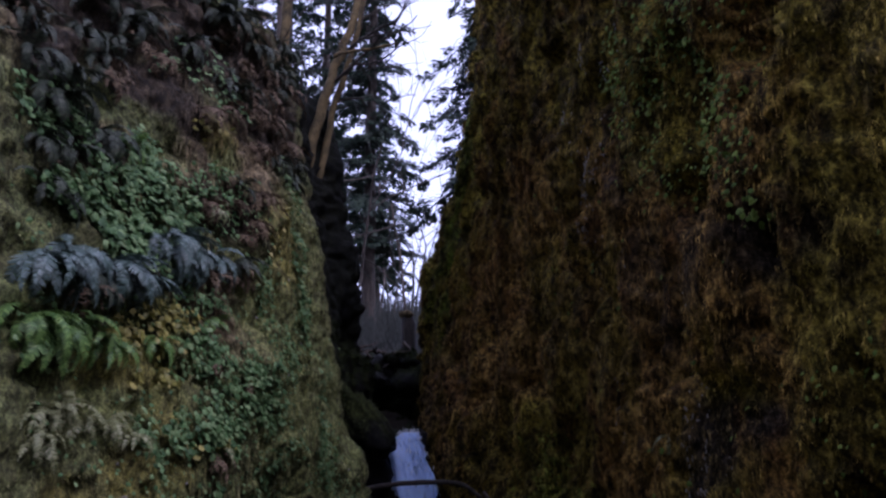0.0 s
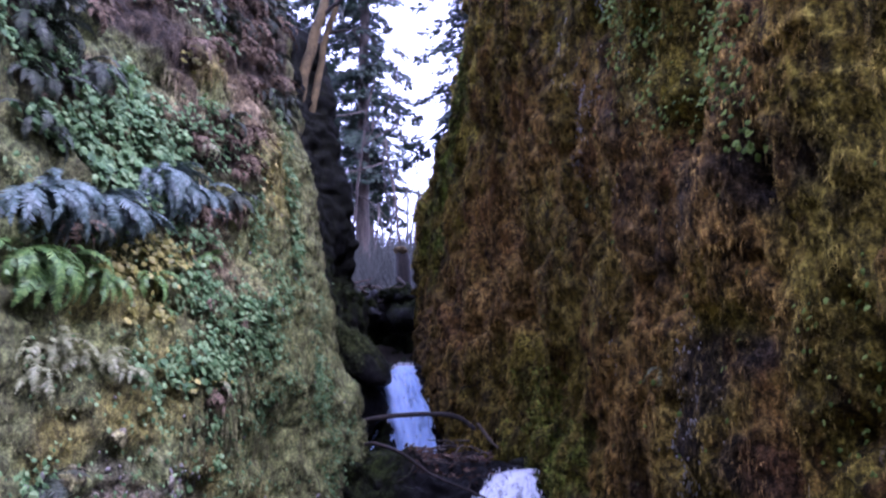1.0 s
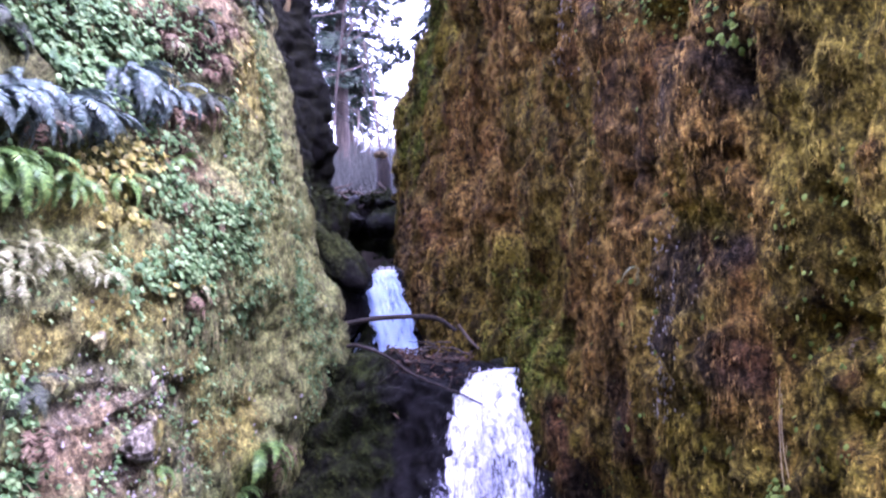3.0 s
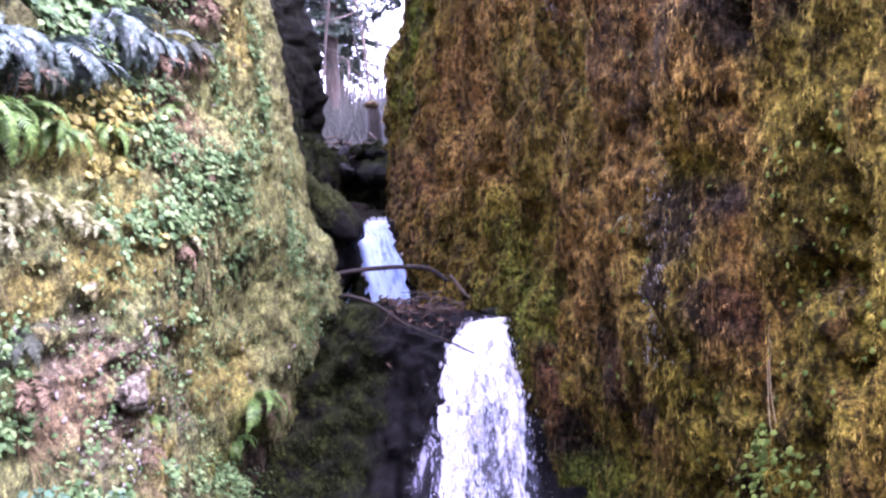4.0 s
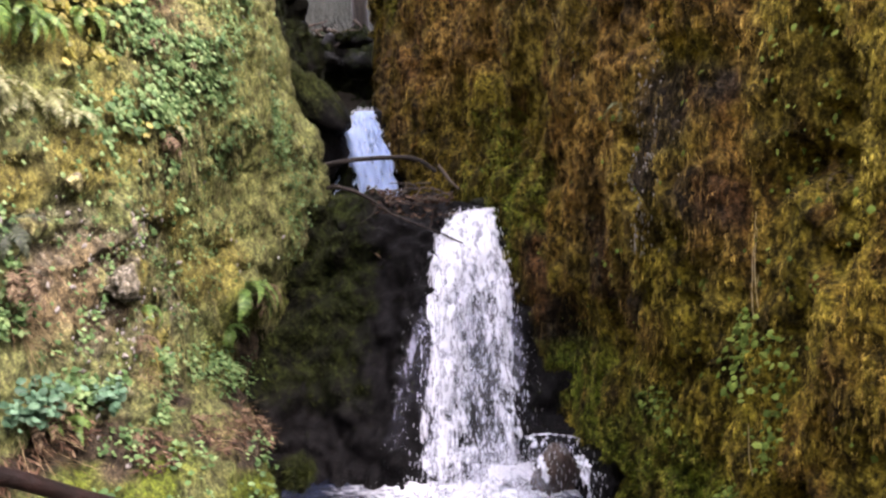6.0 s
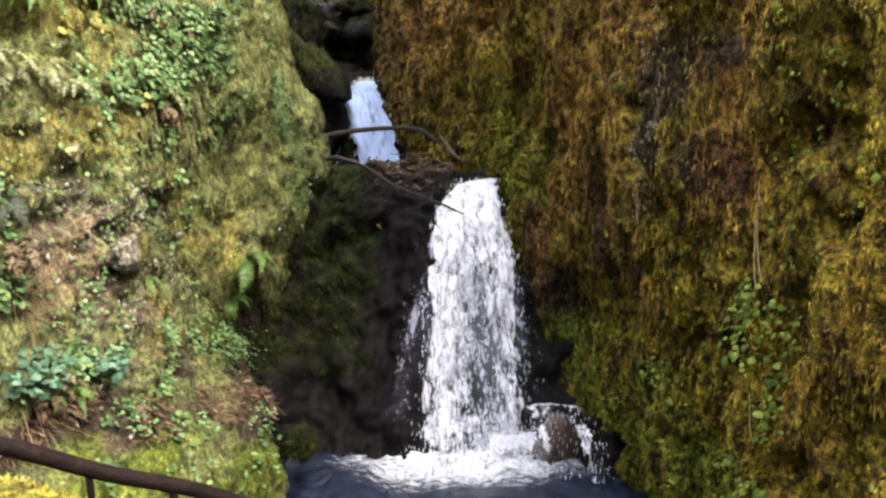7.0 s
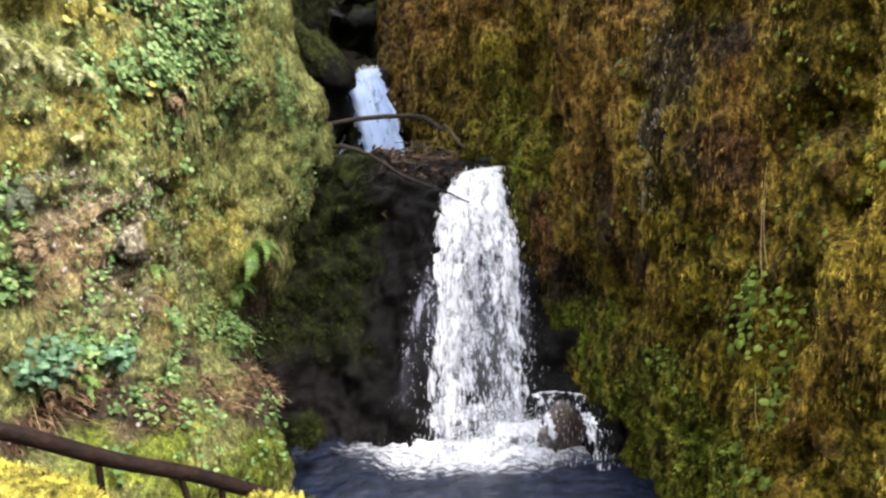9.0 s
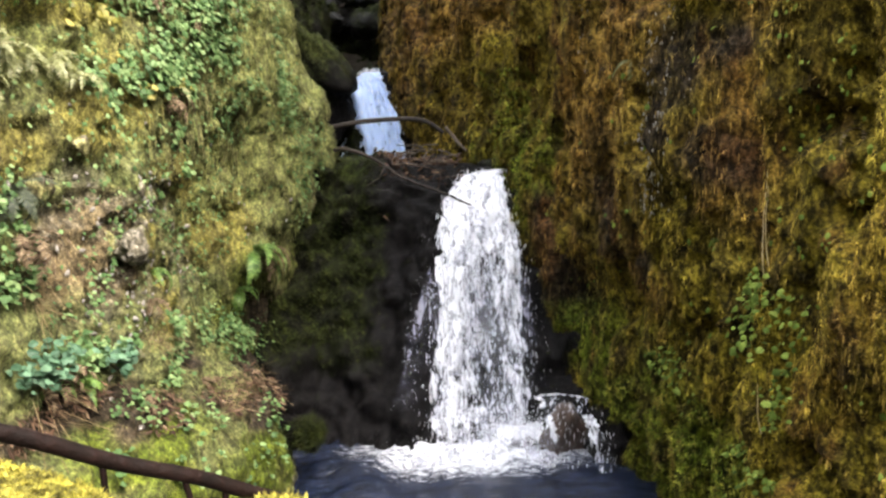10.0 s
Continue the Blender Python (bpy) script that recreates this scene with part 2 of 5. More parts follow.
PARAPET_MOSS = cliff_material("yellow_moss", [(0.17, 0.155, 0.025), (0.40, 0.36, 0.05), (0.64, 0.57, 0.09), (0.78, 0.69, 0.12)],
                              [(0.10, 0.08, 0.03), (0.25, 0.2, 0.06), (0.4, 0.33, 0.1)],
                              [(0.05, 0.045, 0.04), (0.12, 0.11, 0.10), (0.22, 0.2, 0.18)], gaps=0.4, dim=0.85)
# wet dark rock and dull moss, deepened by the canyon's shade in the colour
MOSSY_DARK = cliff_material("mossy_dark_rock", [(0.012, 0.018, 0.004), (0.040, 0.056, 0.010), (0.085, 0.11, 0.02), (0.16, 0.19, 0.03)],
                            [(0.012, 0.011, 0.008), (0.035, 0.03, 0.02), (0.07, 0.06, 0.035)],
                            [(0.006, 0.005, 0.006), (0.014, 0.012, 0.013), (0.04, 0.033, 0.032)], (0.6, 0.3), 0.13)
# rock inside the cleft, near-black because its shade is put into the colour
CLEFT_SHADE = cliff_material("cleft_shade_rock", [(0.004, 0.005, 0.003), (0.012, 0.014, 0.006), (0.03, 0.034, 0.014), (0.05, 0.055, 0.02)],
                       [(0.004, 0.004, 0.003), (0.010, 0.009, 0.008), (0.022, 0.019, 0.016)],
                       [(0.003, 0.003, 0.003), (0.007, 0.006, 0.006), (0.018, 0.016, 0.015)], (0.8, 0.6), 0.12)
DULL_MOSS = cliff_material("dull_moss", [(0.03, 0.04, 0.01), (0.10, 0.125, 0.035), (0.19, 0.22, 0.06), (0.24, 0.28, 0.07)],
                           [(0.02, 0.022, 0.01), (0.055, 0.062, 0.024), (0.10, 0.11, 0.045)],
                           [(0.006, 0.005, 0.006), (0.016, 0.014, 0.013), (0.04, 0.033, 0.03)], (0.6, 0.35), 0.15)
SOIL = plain_material("forest_soil", (0.025, 0.02, 0.014), (0.08, 0.065, 0.045), 6, 0.9)
# ---------------------------------------------------------------- the cliffs
LEVELS = (-0.6, 0.0, 0.6, 1.3, 2.5, 3.4, 5.0, 8.0)
LEFT_Y = (-6, 1, 3, 4.7, 6, 7.2, 8.2, 8.55, 8.8, 9.8, 11, 12.5, 17)
LEFT_X = (  # one row for each station, one column for each level
    (-5.0, -5.0, -5.0, -5.0, -5.0, -5.0, -5.2, -6.0),
    (-2.4, -2.6, -2.9, -3.1, -3.1, -3.1, -3.4, -4.4),
    (-1.9, -2.1, -2.3, -2.6, -2.65, -2.65, -2.9, -3.9),
    (-1.6, -1.75, -1.85, -2.2, -2.25, -2.25, -2.5, -3.4),
    (-1.2, -1.27, -1.42, -1.96, -1.94, -1.85, -2.05, -2.8),
    (-1.55, -1.6, -1.68, -1.82, -1.70, -1.62, -1.75, -2.25),
    (-2.2, -2.2, -1.8, -1.4, -1.17, -1.36, -1.72, -2.18),
    (-2.3, -2.2, -1.73, -1.32, -1.02, -1.29, -1.68, -2.16),
    (-2.5, -2.4, -1.95, -1.55, -1.25, -1.55, -1.92, -2.45),
    (-2.5, -2.4, -2.1, -1.8, -1.7, -1.75, -1.9, -2.4),
    (-2.0, -2.0, -1.9, -1.72, -1.64, -1.70, -1.82, -2.40),
    (-2.4, -2.4, -2.3, -2.0, -1.9, -1.9, -2.1, -2.6),
    (-6.0, -6.0, -6.0, -6.0, -6.0, -6.0, -6.5, -7.0),
)
RIGHT_Y = (-5, 1, 3, 4.2, 5.3, 6.5, 8.2, 10, 11.5, 13, 13.5, 17)
RIGHT_X = (
    # the first rows, unseen, flare out to admit light to the left wall
    (12.0, 12.0, 12.0, 12.0, 12.0, 12.0, 12.0, 12.0),
    (5.5, 5.5, 5.4, 5.3, 5.3, 5.3, 5.4, 5.6),
    (2.7, 2.7, 2.6, 2.5, 2.35, 2.3, 2.25, 2.2),
    (2.2, 2.15, 2.0, 1.9, 1.75, 1.68, 1.60, 1.50),
    (1.9, 1.85, 1.75, 1.65, 1.42, 1.34, 1.26, 1.15),
    (1.65, 1.65, 1.50, 1.38, 1.22, 1.15, 1.08, 0.95),
    (1.4, 1.25, 1.06, 0.88, 0.74, 0.92, 0.85, 0.52),
    (1.3, 1.3, 1.2, 0.7, 0.05, 0.16, 0.40, 0.33),
    (0.3, 0.3, 0.1, -0.2, -0.48, -0.62, -0.15, 0.20),
    (-0.3, -0.3, -0.3, -0.30, -0.35, -0.62, -0.63, 0.06),
    (0.0, 0.0, 0.0, 0.0, -0.15, -0.42, -0.43, 0.26),
    (4.0, 4.0, 4.0, 4.0, 4.0, 4.0, 4.0, 4.0),
)


def cliff_face(stations, table, side, s, z):
    """Points of a cliff's face at the fractions s along its stations and the heights z. side: -1 left, 1 right."""
    k = np.linspace(0, 1, len(stations))
    y = np.interp(s, k, stations)
    levels = np.array(LEVELS)
    cols = glide(s, k, np.array(table))
    j = np.clip(np.searchsorted(levels, z, side="right") - 1, 0, len(levels) - 2)
    u = np.clip((z - levels[j]) / (levels[j + 1] - levels[j]), 0, 1)
    u = u * u * (3 - 2 * u) * 0.5 + u * 0.5
    r = np.arange(len(s))
    x = cols[r, j] * (1 - u) + cols[r, j + 1] * u
    if side > 0:
        x = np.where(z > 8, x + 0.13 * (z - 8) * np.clip((y - 9) / 4, 0, 1), x)
    return np.stack([x, y, z], -1)


def cliff_grid(stations, table, side, s, top, floor, step, back):
    """A cliff as a grid: the face from floor to top, then the top running back."""
    h = np.arange(floor, top + 1e-6, step)
    S, Z = np.meshgrid(s, h)
    if side > 0:  # the right wall's unseen rim climbs up the canyon, low to admit light
        rim = np.interp(np.interp(s, np.linspace(0, 1, len(stations)), stations), (-5, 2, 3.5, 8, 13), (5.5, 6.0, 6.6, 8.3, top))
        Z = floor + (Z - floor) * ((rim - floor) / (top - floor))[None]
    else:  # the left wall's rim steps up behind the corner
        rim = np.interp(np.interp(s, np.linspace(0, 1, len(stations)), stations), (-6, 8.7, 10.2, 12.5, 17), (top, top, top + 0.6, top + 0.9, top + 0.9))
        Z = floor + (Z - floor) * ((rim - floor) / (top - floor))[None]
    p = cliff_face(stations, table, side, S.ravel(), Z.ravel()).reshape(*S.shape, 3)
    rows = [p]
    for d in back:
        q = p[-1].copy()
        q[:, 0] += side * d * 0.9
        q[:, 1] += 0.12 * d
        q[:, 2] += 0.85 * d ** 0.72
        rows.append(q[None])
    return np.concatenate(rows)


def weighted(stations, count, y0, y1, dense):
    """Fractions along the stations, closer together between y0 and y1."""
    k = np.linspace(0, 1, len(stations))
    fine = np.linspace(0, 1, 4000)
    y = np.interp(fine, k, stations)
    w = np.gradient(y) * np.where((y > y0) & (y < y1), dense, 1.0)
    c = np.cumsum(w)
    return np.interp(np.linspace(c[0], c[-1], count), c, fine)


BACK = (0.05, 0.12, 0.2, 0.3, 0.45, 0.65, 0.9, 1.2, 1.6, 2.1, 3, 4.5, 7, 11, 18, 30)
# spots on the left cliff: y, z, half width, half height
L_BARE = [(5.35, 1.95, 0.55, 0.45), (5.0, 2.5, 0.5, 0.35), (6.0, 1.9, 0.35, 0.3), (5.7, 2.45, 0.3, 0.25)]
L_DRY = [(6.3, 4.35, 0.8, 0.35), (5.3, 5.2, 0.5, 0.3), (4.7, 0.95, 0.4, 0.12), (6.1, 0.85, 0.4, 0.1), (5.0, 2.3, 0.5, 0.3), (6.6, 5.6, 0.7, 0.4), (5.5, 6.7, 1.5, 0.5), (7.4, 6.7, 0.8, 0.4), (4.4, 5.8, 0.4, 0.5)]
L_LUSH = [(7.6, 3.5, 1.0, 1.3), (7.9, 3.6, 0.7, 1.0), (7.7, 5.0, 0.5, 1.0), (7.6, 2.6, 0.6, 0.5), (5.0, 3.6, 0.6, 0.3), (5.3, 3.05, 0.3, 0.25), (6.8, 4.6, 0.5, 0.7), (6.3, 5.6, 0.2, 0.15), (5.7, 1.7, 0.25, 0.25), (6.8, 2.6, 0.5, 0.6), (6.0, 0.2, 0.9, 0.4)]
L_GOLD = [(5.1, 3.78, 0.5, 0.12), (5.45, 3.3, 0.2, 0.3), (5.15, 3.1, 0.3, 0.2), (5.75, 1.75, 0.2, 0.3), (6.0, 2.65, 0.35, 0.2), (6.7, 2.1, 0.5, 0.25), (6.2, 5.75, 0.3, 0.15), (7.1, 5.0, 0.3, 0.4), (4.6, 2.95, 0.25, 0.2)]
# brown soil and litter; one hole in the bank has its shade painted too
L_SOIL = [(5.0, 1.35, 0.25, 0.1), (6.7, 0.95, 0.5, 0.12), (6.0, 1.25, 0.15, 0.15), (5.7, 5.9, 0.5, 0.3), (4.35, 6.3, 0.6, 0.6), (7.9, 6.6, 0.5, 0.5), (7.0, 0.4, 0.4, 0.3), (5.0, 6.4, 1.2, 0.5), (6.5, 6.6, 1.2, 0.6), (7.4, 6.15, 0.7, 0.35), (4.6, 5.6, 0.4, 0.5), (6.4, 5.05, 0.5, 0.25), (5.2, 1.13, 0.28, 0.10), (6.3, 0.76, 0.55, 0.10), (4.45, 1.45, 0.4, 0.10), (5.75, 1.0, 0.25, 0.12), (5.3, 4.62, 0.35, 0.08), (7.5, 1.2, 0.3, 0.3)]
R_GOLD = [(3.7, 3.6, 0.5, 0.5), (4.1, 3.2, 0.35, 0.22), (7.6, 2.9, 0.4, 0.3), (5.2, 5.75, 0.6, 0.5), (4.5, 5.9, 0.4, 0.4), (8.0, 4.5, 0.9, 0.8), (6.4, 4.2, 0.4, 0.9), (7.6, 3.9, 1.0, 0.6), (6.6, 5.2, 0.3, 0.8), (5.1, 2.9, 0.3, 0.5), (4.0, 3.3, 0.5, 0.4), (3.6, 3.9, 0.3, 0.6), (4.6, 2.2, 0.25, 0.15), (5.7, 6.0, 0.35, 0.5), (3.5, 5.2, 0.3, 0.8), (8.6, 3.0, 0.6, 0.3)]
R_DRY = [(5.2, 4.4, 2.6, 1.6), (9.0, 4.6, 3.0, 1.5), (6.5, 3.3, 1.3, 0.9), (4.3, 5.6, 0.6, 1.2)]
# bright moss; beside the cleft it also stands in for light from the gap
R_LUSH = [(8.3, 2.75, 0.8, 0.4), (8.6, 3.2, 1.2, 0.6), (4.75, 3.6, 0.3, 0.5), (5.0, 2.4, 0.3, 0.3), (8.0, 2.3, 0.7, 0.35), (12.0, 6.7, 1.4, 2.0), (4.6, 1.3, 1.2, 0.9), (5.9, 0.7, 1.0, 0.7), (3.7, 3.6, 0.5, 1.4), (5.3, 5.9, 0.6, 0.45), (4.9, 5.3, 0.5, 0.4), (3.6, 5.4, 0.4, 0.9)]
# saturated green moss; its deeper tone also carries the bank's shade
L_GREEN = [(5.6, 0.4, 0.9, 0.35), (6.3, 0.4, 0.7, 0.5), (5.0, 1.0, 0.5, 0.3), (7.2, 1.2, 0.5, 0.5), (5.2, 0.3, 1.0, 0.5), (8.2, 1.6, 0.5, 0.6)]
# fresh green moss; the first spot adds to the painted light at the cleft
R_GREEN = [(12.4, 6.9, 0.8, 2.0), (7.9, 2.62, 0.6, 0.3), (5.0, 0.8, 0.6, 0.4), (5.8, 1.0, 0.5, 0.4), (7.2, 1.1, 0.5, 0.5), (5.6, 0.5, 1.0, 0.6), (6.6, 0.9, 0.5, 0.5), (8.1, 2.25, 0.8, 0.4), (4.6, 0.6, 0.6, 0.4)]
# dark hollows of the right wall, their shade painted with the soil colour
R_HOLLOW_SHADE = [(4.9, 3.4, 0.35, 0.25), (4.45, 3.42, 0.22, 0.14), (4.5, 2.85, 0.2, 0.16), (5.0, 3.0, 0.15, 0.3), (6.2, 2.2, 0.3, 0.4), (7.4, 1.7, 0.3, 0.5), (4.2, 4.4, 0.3, 0.2), (4.9, 4.3, 0.2, 0.3), (5.6, 2.0, 0.2, 0.3)]
# bare wet rock; in the recess and cleft it also paints their shade
R_BARE_SHADE = [(12.0, 3.7, 1.0, 0.6), (4.45, 4.7, 0.3, 0.35), (7.0, 0.3, 0.4, 0.3), (11.2, 2.9, 0.6, 0.4), (5.6, 4.6, 0.3, 0.8)]


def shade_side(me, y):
    """Beyond y the wet rock takes near-black materials: the cleft's shade in the colour."""
    me.materials.append(CLEFT_SHADE)
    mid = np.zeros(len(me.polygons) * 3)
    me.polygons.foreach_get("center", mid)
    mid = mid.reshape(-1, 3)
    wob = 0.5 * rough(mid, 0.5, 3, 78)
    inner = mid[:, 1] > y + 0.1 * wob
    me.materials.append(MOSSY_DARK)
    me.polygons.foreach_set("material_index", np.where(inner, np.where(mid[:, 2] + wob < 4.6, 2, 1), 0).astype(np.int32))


def left_cliff():
    s = weighted(LEFT_Y, 420, 3.2, 9.2, 4.0)
    p = cliff_grid(LEFT_Y, LEFT_X, -1, s, 7.2, -0.6, 0.027, BACK)
    n = grid_normals(p)
    q = p.reshape(-1, 3)
    face = np.clip((p[..., 1] - 2) / 2, 0.3, 1)
    d = 0.12 * rough(q, 0.9, 3, 11) + 0.09 * np.abs(rough(q, 0.3, 3, 21)) - 0.12 * np.clip(rough(q, 0.22, 2, 25) - 0.45, 0, 1) + 0.022 * rough(q, 0.09, 3, 31) + 0.05 * (0.35 - np.abs(rough(q, 0.16, 2, 33)))
    bare = near(q, L_BARE) * np.clip(0.45 + 1.9 * rough(q, 0.16, 3, 43), 0, 1)
    d += bare * (0.05 * np.floor(2.5 * rough(q * (1, 1, 1.6), 0.28, 2, 41)) / 2 - 0.03)
    p = p + n * (d.reshape(p.shape[:2]) * face)[..., None]
    # bright moss fades beyond the corner, part of the cleft's painted shade
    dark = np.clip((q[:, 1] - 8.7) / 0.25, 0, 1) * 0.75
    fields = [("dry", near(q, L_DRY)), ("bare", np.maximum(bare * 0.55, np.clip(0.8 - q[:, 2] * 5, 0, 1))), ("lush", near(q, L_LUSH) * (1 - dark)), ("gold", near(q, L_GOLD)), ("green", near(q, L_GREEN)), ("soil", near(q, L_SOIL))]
    me = mesh_of("wall_left", p.reshape(-1, 3), grid_faces(*p.shape[:2])[:, ::-1], MOSS_L, True, fields)
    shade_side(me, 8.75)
    tagged(new("wall_left", me), "canyon wall of rock under green and straw-coloured moss", "cliff", kind="structure")
    return p, n


def right_cliff():
    s = weighted(RIGHT_Y, 440, 3.0, 13.4, 3.0)
    p = cliff_grid(RIGHT_Y, RIGHT_X, 1, s, 11.2, -0.6, 0.03, BACK)
    n = grid_normals(p) * -1
    q = p.reshape(-1, 3)
    flow = q * (1, 1, 0.28)
    pits = np.clip(rough(q * (1, 1, 0.6), 0.26, 3, 23) - 0.22, 0, 0.6)
    folds = np.abs(rough(q * (1, 1, 0.22), 0.30, 3, 24))
    d = 0.11 * rough(q, 1.0, 2, 12) - 0.5 * pits + 0.10 * folds + 0.12 * rough(flow, 0.2, 3, 22) + 0.03 * rough(flow, 0.07, 2, 32) + 0.026 * rough(q, 0.08, 2, 42) + 0.075 * (0.35 - np.abs(rough(q * (1, 1, 0.6), 0.14, 2, 34)))
    face = np.clip((p[..., 1] - 1.5) / 2, 0.3, 1)
    p = p + n * (d.reshape(p.shape[:2]) * face)[..., None]
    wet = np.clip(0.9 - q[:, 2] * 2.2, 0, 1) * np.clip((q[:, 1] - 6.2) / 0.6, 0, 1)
    fields = [("dry", near(q, R_DRY)), ("bare", np.maximum(near(q, R_BARE_SHADE) * 0.45, wet)), ("lush", near(q, R_LUSH)), ("gold", near(q, R_GOLD)), ("green", near(q, R_GREEN)), ("soil", near(q, R_HOLLOW_SHADE))]
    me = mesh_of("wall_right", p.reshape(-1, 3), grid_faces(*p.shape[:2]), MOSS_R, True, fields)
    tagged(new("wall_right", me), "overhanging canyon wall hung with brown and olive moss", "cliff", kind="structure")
    near_relief = d - 0.11 * rough(q, 1.0, 2, 12)
    return p, n, near_relief.reshape(p.shape[:2])


LEFT, LEFT_N = left_cliff()
RIGHT, RIGHT_N, RIGHT_D = right_cliff()


# ---------------------------------------------------------------- ground, rock step, creek bed
def slope(y):
    """Height of the valley floor beyond the cleft."""
    return 4.7 + 0.205 * np.clip(y - 17, 0, 13) + 0.13 * np.clip(y - 30, 0, 60)


def ground():
    x = np.concatenate([-np.geomspace(400, 3.2, 24), np.linspace(-3, 3, 90), np.geomspace(3.2, 400, 24)])
    y = np.concatenate([-np.geomspace(400, 1, 28), np.linspace(-0.9, 7.5, 130), np.geomspace(8, 600, 40)])
    X, Y = np.meshgrid(x, y)
    q = np.stack([X, Y, 0 * X], -1)
    # behind the eye an unseen slope is added to cut off low sky light
    path = 1.82 + 0.02 * np.clip(-Y, 0, 100) + 0.95 * np.clip(-Y - 4.5, 0, 20)
    far = slope(Y)
    z = np.where(Y < 9, path * (1 - np.clip((Y - 2.4) / 0.5, 0, 1)) - 0.7 * np.clip((Y - 2.4) / 0.5, 0, 1), -0.7 + (far + 0.7) * np.clip((Y - 9) / 8, 0, 1))
    z = z + 0.05 * rough(q, 0.6, 3, 5) + np.clip(np.hypot(X, Y) / 30 - 1, 0, 6) * 0.8 * rough(q, 25, 3, 6)
    me = mesh_of("ground", np.stack([X, Y, z], -1).reshape(-1, 3), grid_faces(*X.shape), SOIL)
    tagged(new("ground", me), "dark forest soil with moss and leaf litter", "ground", kind="structure")


def rock_step():
    """The dark step that the lower fall runs down, and the ledge and bed above it."""
    u = np.linspace(-2.6, 2.2, 170)
    prof_y = (6.7, 6.95, 7.2, 7.5, 7.75, 8.0, 8.2, 8.7, 9.6, 10.7, 10.95, 11.15, 11.35, 12.5, 15.2, 15.8, 17.5)
    prof_z = (-0.7, 0.0, 0.5, 1.1, 1.6, 2.05, 2.28, 2.34, 2.3, 2.25, 2.5, 3.0, 3.28, 3.3, 3.35, 4.2, 5.0)
    v = np.linspace(0, 1, 200)
    k = np.linspace(0, 1, len(prof_y))
    Y, Z = glide(v, k, prof_y), glide(v, k, prof_z)
    X, YY = np.meshgrid(u, Y)
    ZZ = np.repeat(Z[:, None], len(u), 1)
    side = np.clip((-X - 0.1) / 0.9, 0, 1)
    low = YY < 8.5
    YY = YY + np.where(low, 0.25 * side - 0.15 * np.clip(X - 0.9, 0, 1), 0)
    ZZ = ZZ + np.where(YY < 9.4, 0.12 * side * np.clip((ZZ - 0.5) / 1.5, 0, 1), 0)
    p = np.stack([X, YY, ZZ], -1)
    n = grid_normals(p)
    q = p.reshape(-1, 3)
    d = 0.14 * rough(q, 0.55, 3, 51) + 0.13 * np.abs(rough(q * (1, 1, 1.7), 0.3, 3, 52)) + 0.05 * np.floor(2 * rough(q, 0.35, 2, 54))
    d *= 1 - 0.75 * np.clip((q[:, 1] - 8.4) / 0.3, 0, 1) * np.clip((10.9 - q[:, 1]) / 0.2, 0, 1)
    p = p + n * d.reshape(p.shape[:2])[..., None]
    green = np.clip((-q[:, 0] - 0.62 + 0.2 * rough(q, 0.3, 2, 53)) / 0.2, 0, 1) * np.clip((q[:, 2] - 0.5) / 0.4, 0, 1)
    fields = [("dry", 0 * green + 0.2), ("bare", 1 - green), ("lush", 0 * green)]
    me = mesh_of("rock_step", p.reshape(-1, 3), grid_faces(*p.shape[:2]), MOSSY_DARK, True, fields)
    tagged(new("rock_step", me), "wet black rock step with moss on one side", "rock", kind="structure")
    return p, n, green.reshape(p.shape[:2])


ground()
STEP, STEP_N, STEP_GREEN = rock_step()
# ---------------------------------------------------------------- water
def water_material(name, colour, thin_colour, most=1.0):
    """Torn white water: thick where it is pale, gaps and thin blue-grey film between."""
    m, nt, b = material(name, 0.3, 0.4)
    coarse, streak = noise_of(nt, 7, 4, (1.8, 1.0, 0.42), 0.6), noise_of(nt, 17, 5, (1.6, 1.0, 0.55), 0.66)
    torn = maths(nt, "ADD", maths(nt, "MULTIPLY", coarse, 0.42), maths(nt, "MULTIPLY", streak, 0.58))
    thick = maths(nt, "MULTIPLY", torn, field(nt, "edge"))
    a = ramp(nt, thick, [(0.355, (0.0, 0.0, 0.0)), (0.43, (0.22 * most,) * 3), (0.50, (most,) * 3)])
    c = ramp(nt, thick, [(0.38, thin_colour), (0.56, colour)])
    paint(nt, b, c)
    nt.links.new(a, b.inputs["Alpha"])
    glow = node(nt, "BsdfTranslucent")
    nt.links.new(c, glow.inputs["Color"])
    clear = node(nt, "BsdfTransparent")
    thin, both = node(nt, "MixShader"), node(nt, "MixShader", Fac=0.15)
    nt.links.new(a, thin.inputs[0])
    nt.links.new(clear.outputs[0], thin.inputs[1])
    nt.links.new(glow.outputs[0], thin.inputs[2])
    nt.links.new(b.outputs[0], both.inputs[1])
    nt.links.new(thin.outputs[0], both.inputs[2])
    nt.links.new(both.outputs[0], nt.nodes["Material Output"].inputs["Surface"])
    return m


def foam_material():
    m, nt, b = material("white_water", 0.4, 0.4)
    paint(nt, b, ramp(nt, noise_of(nt, 30, 4), [(0.3, (0.55, 0.57, 0.64)), (0.6, (0.74, 0.75, 0.79))]))
    return m


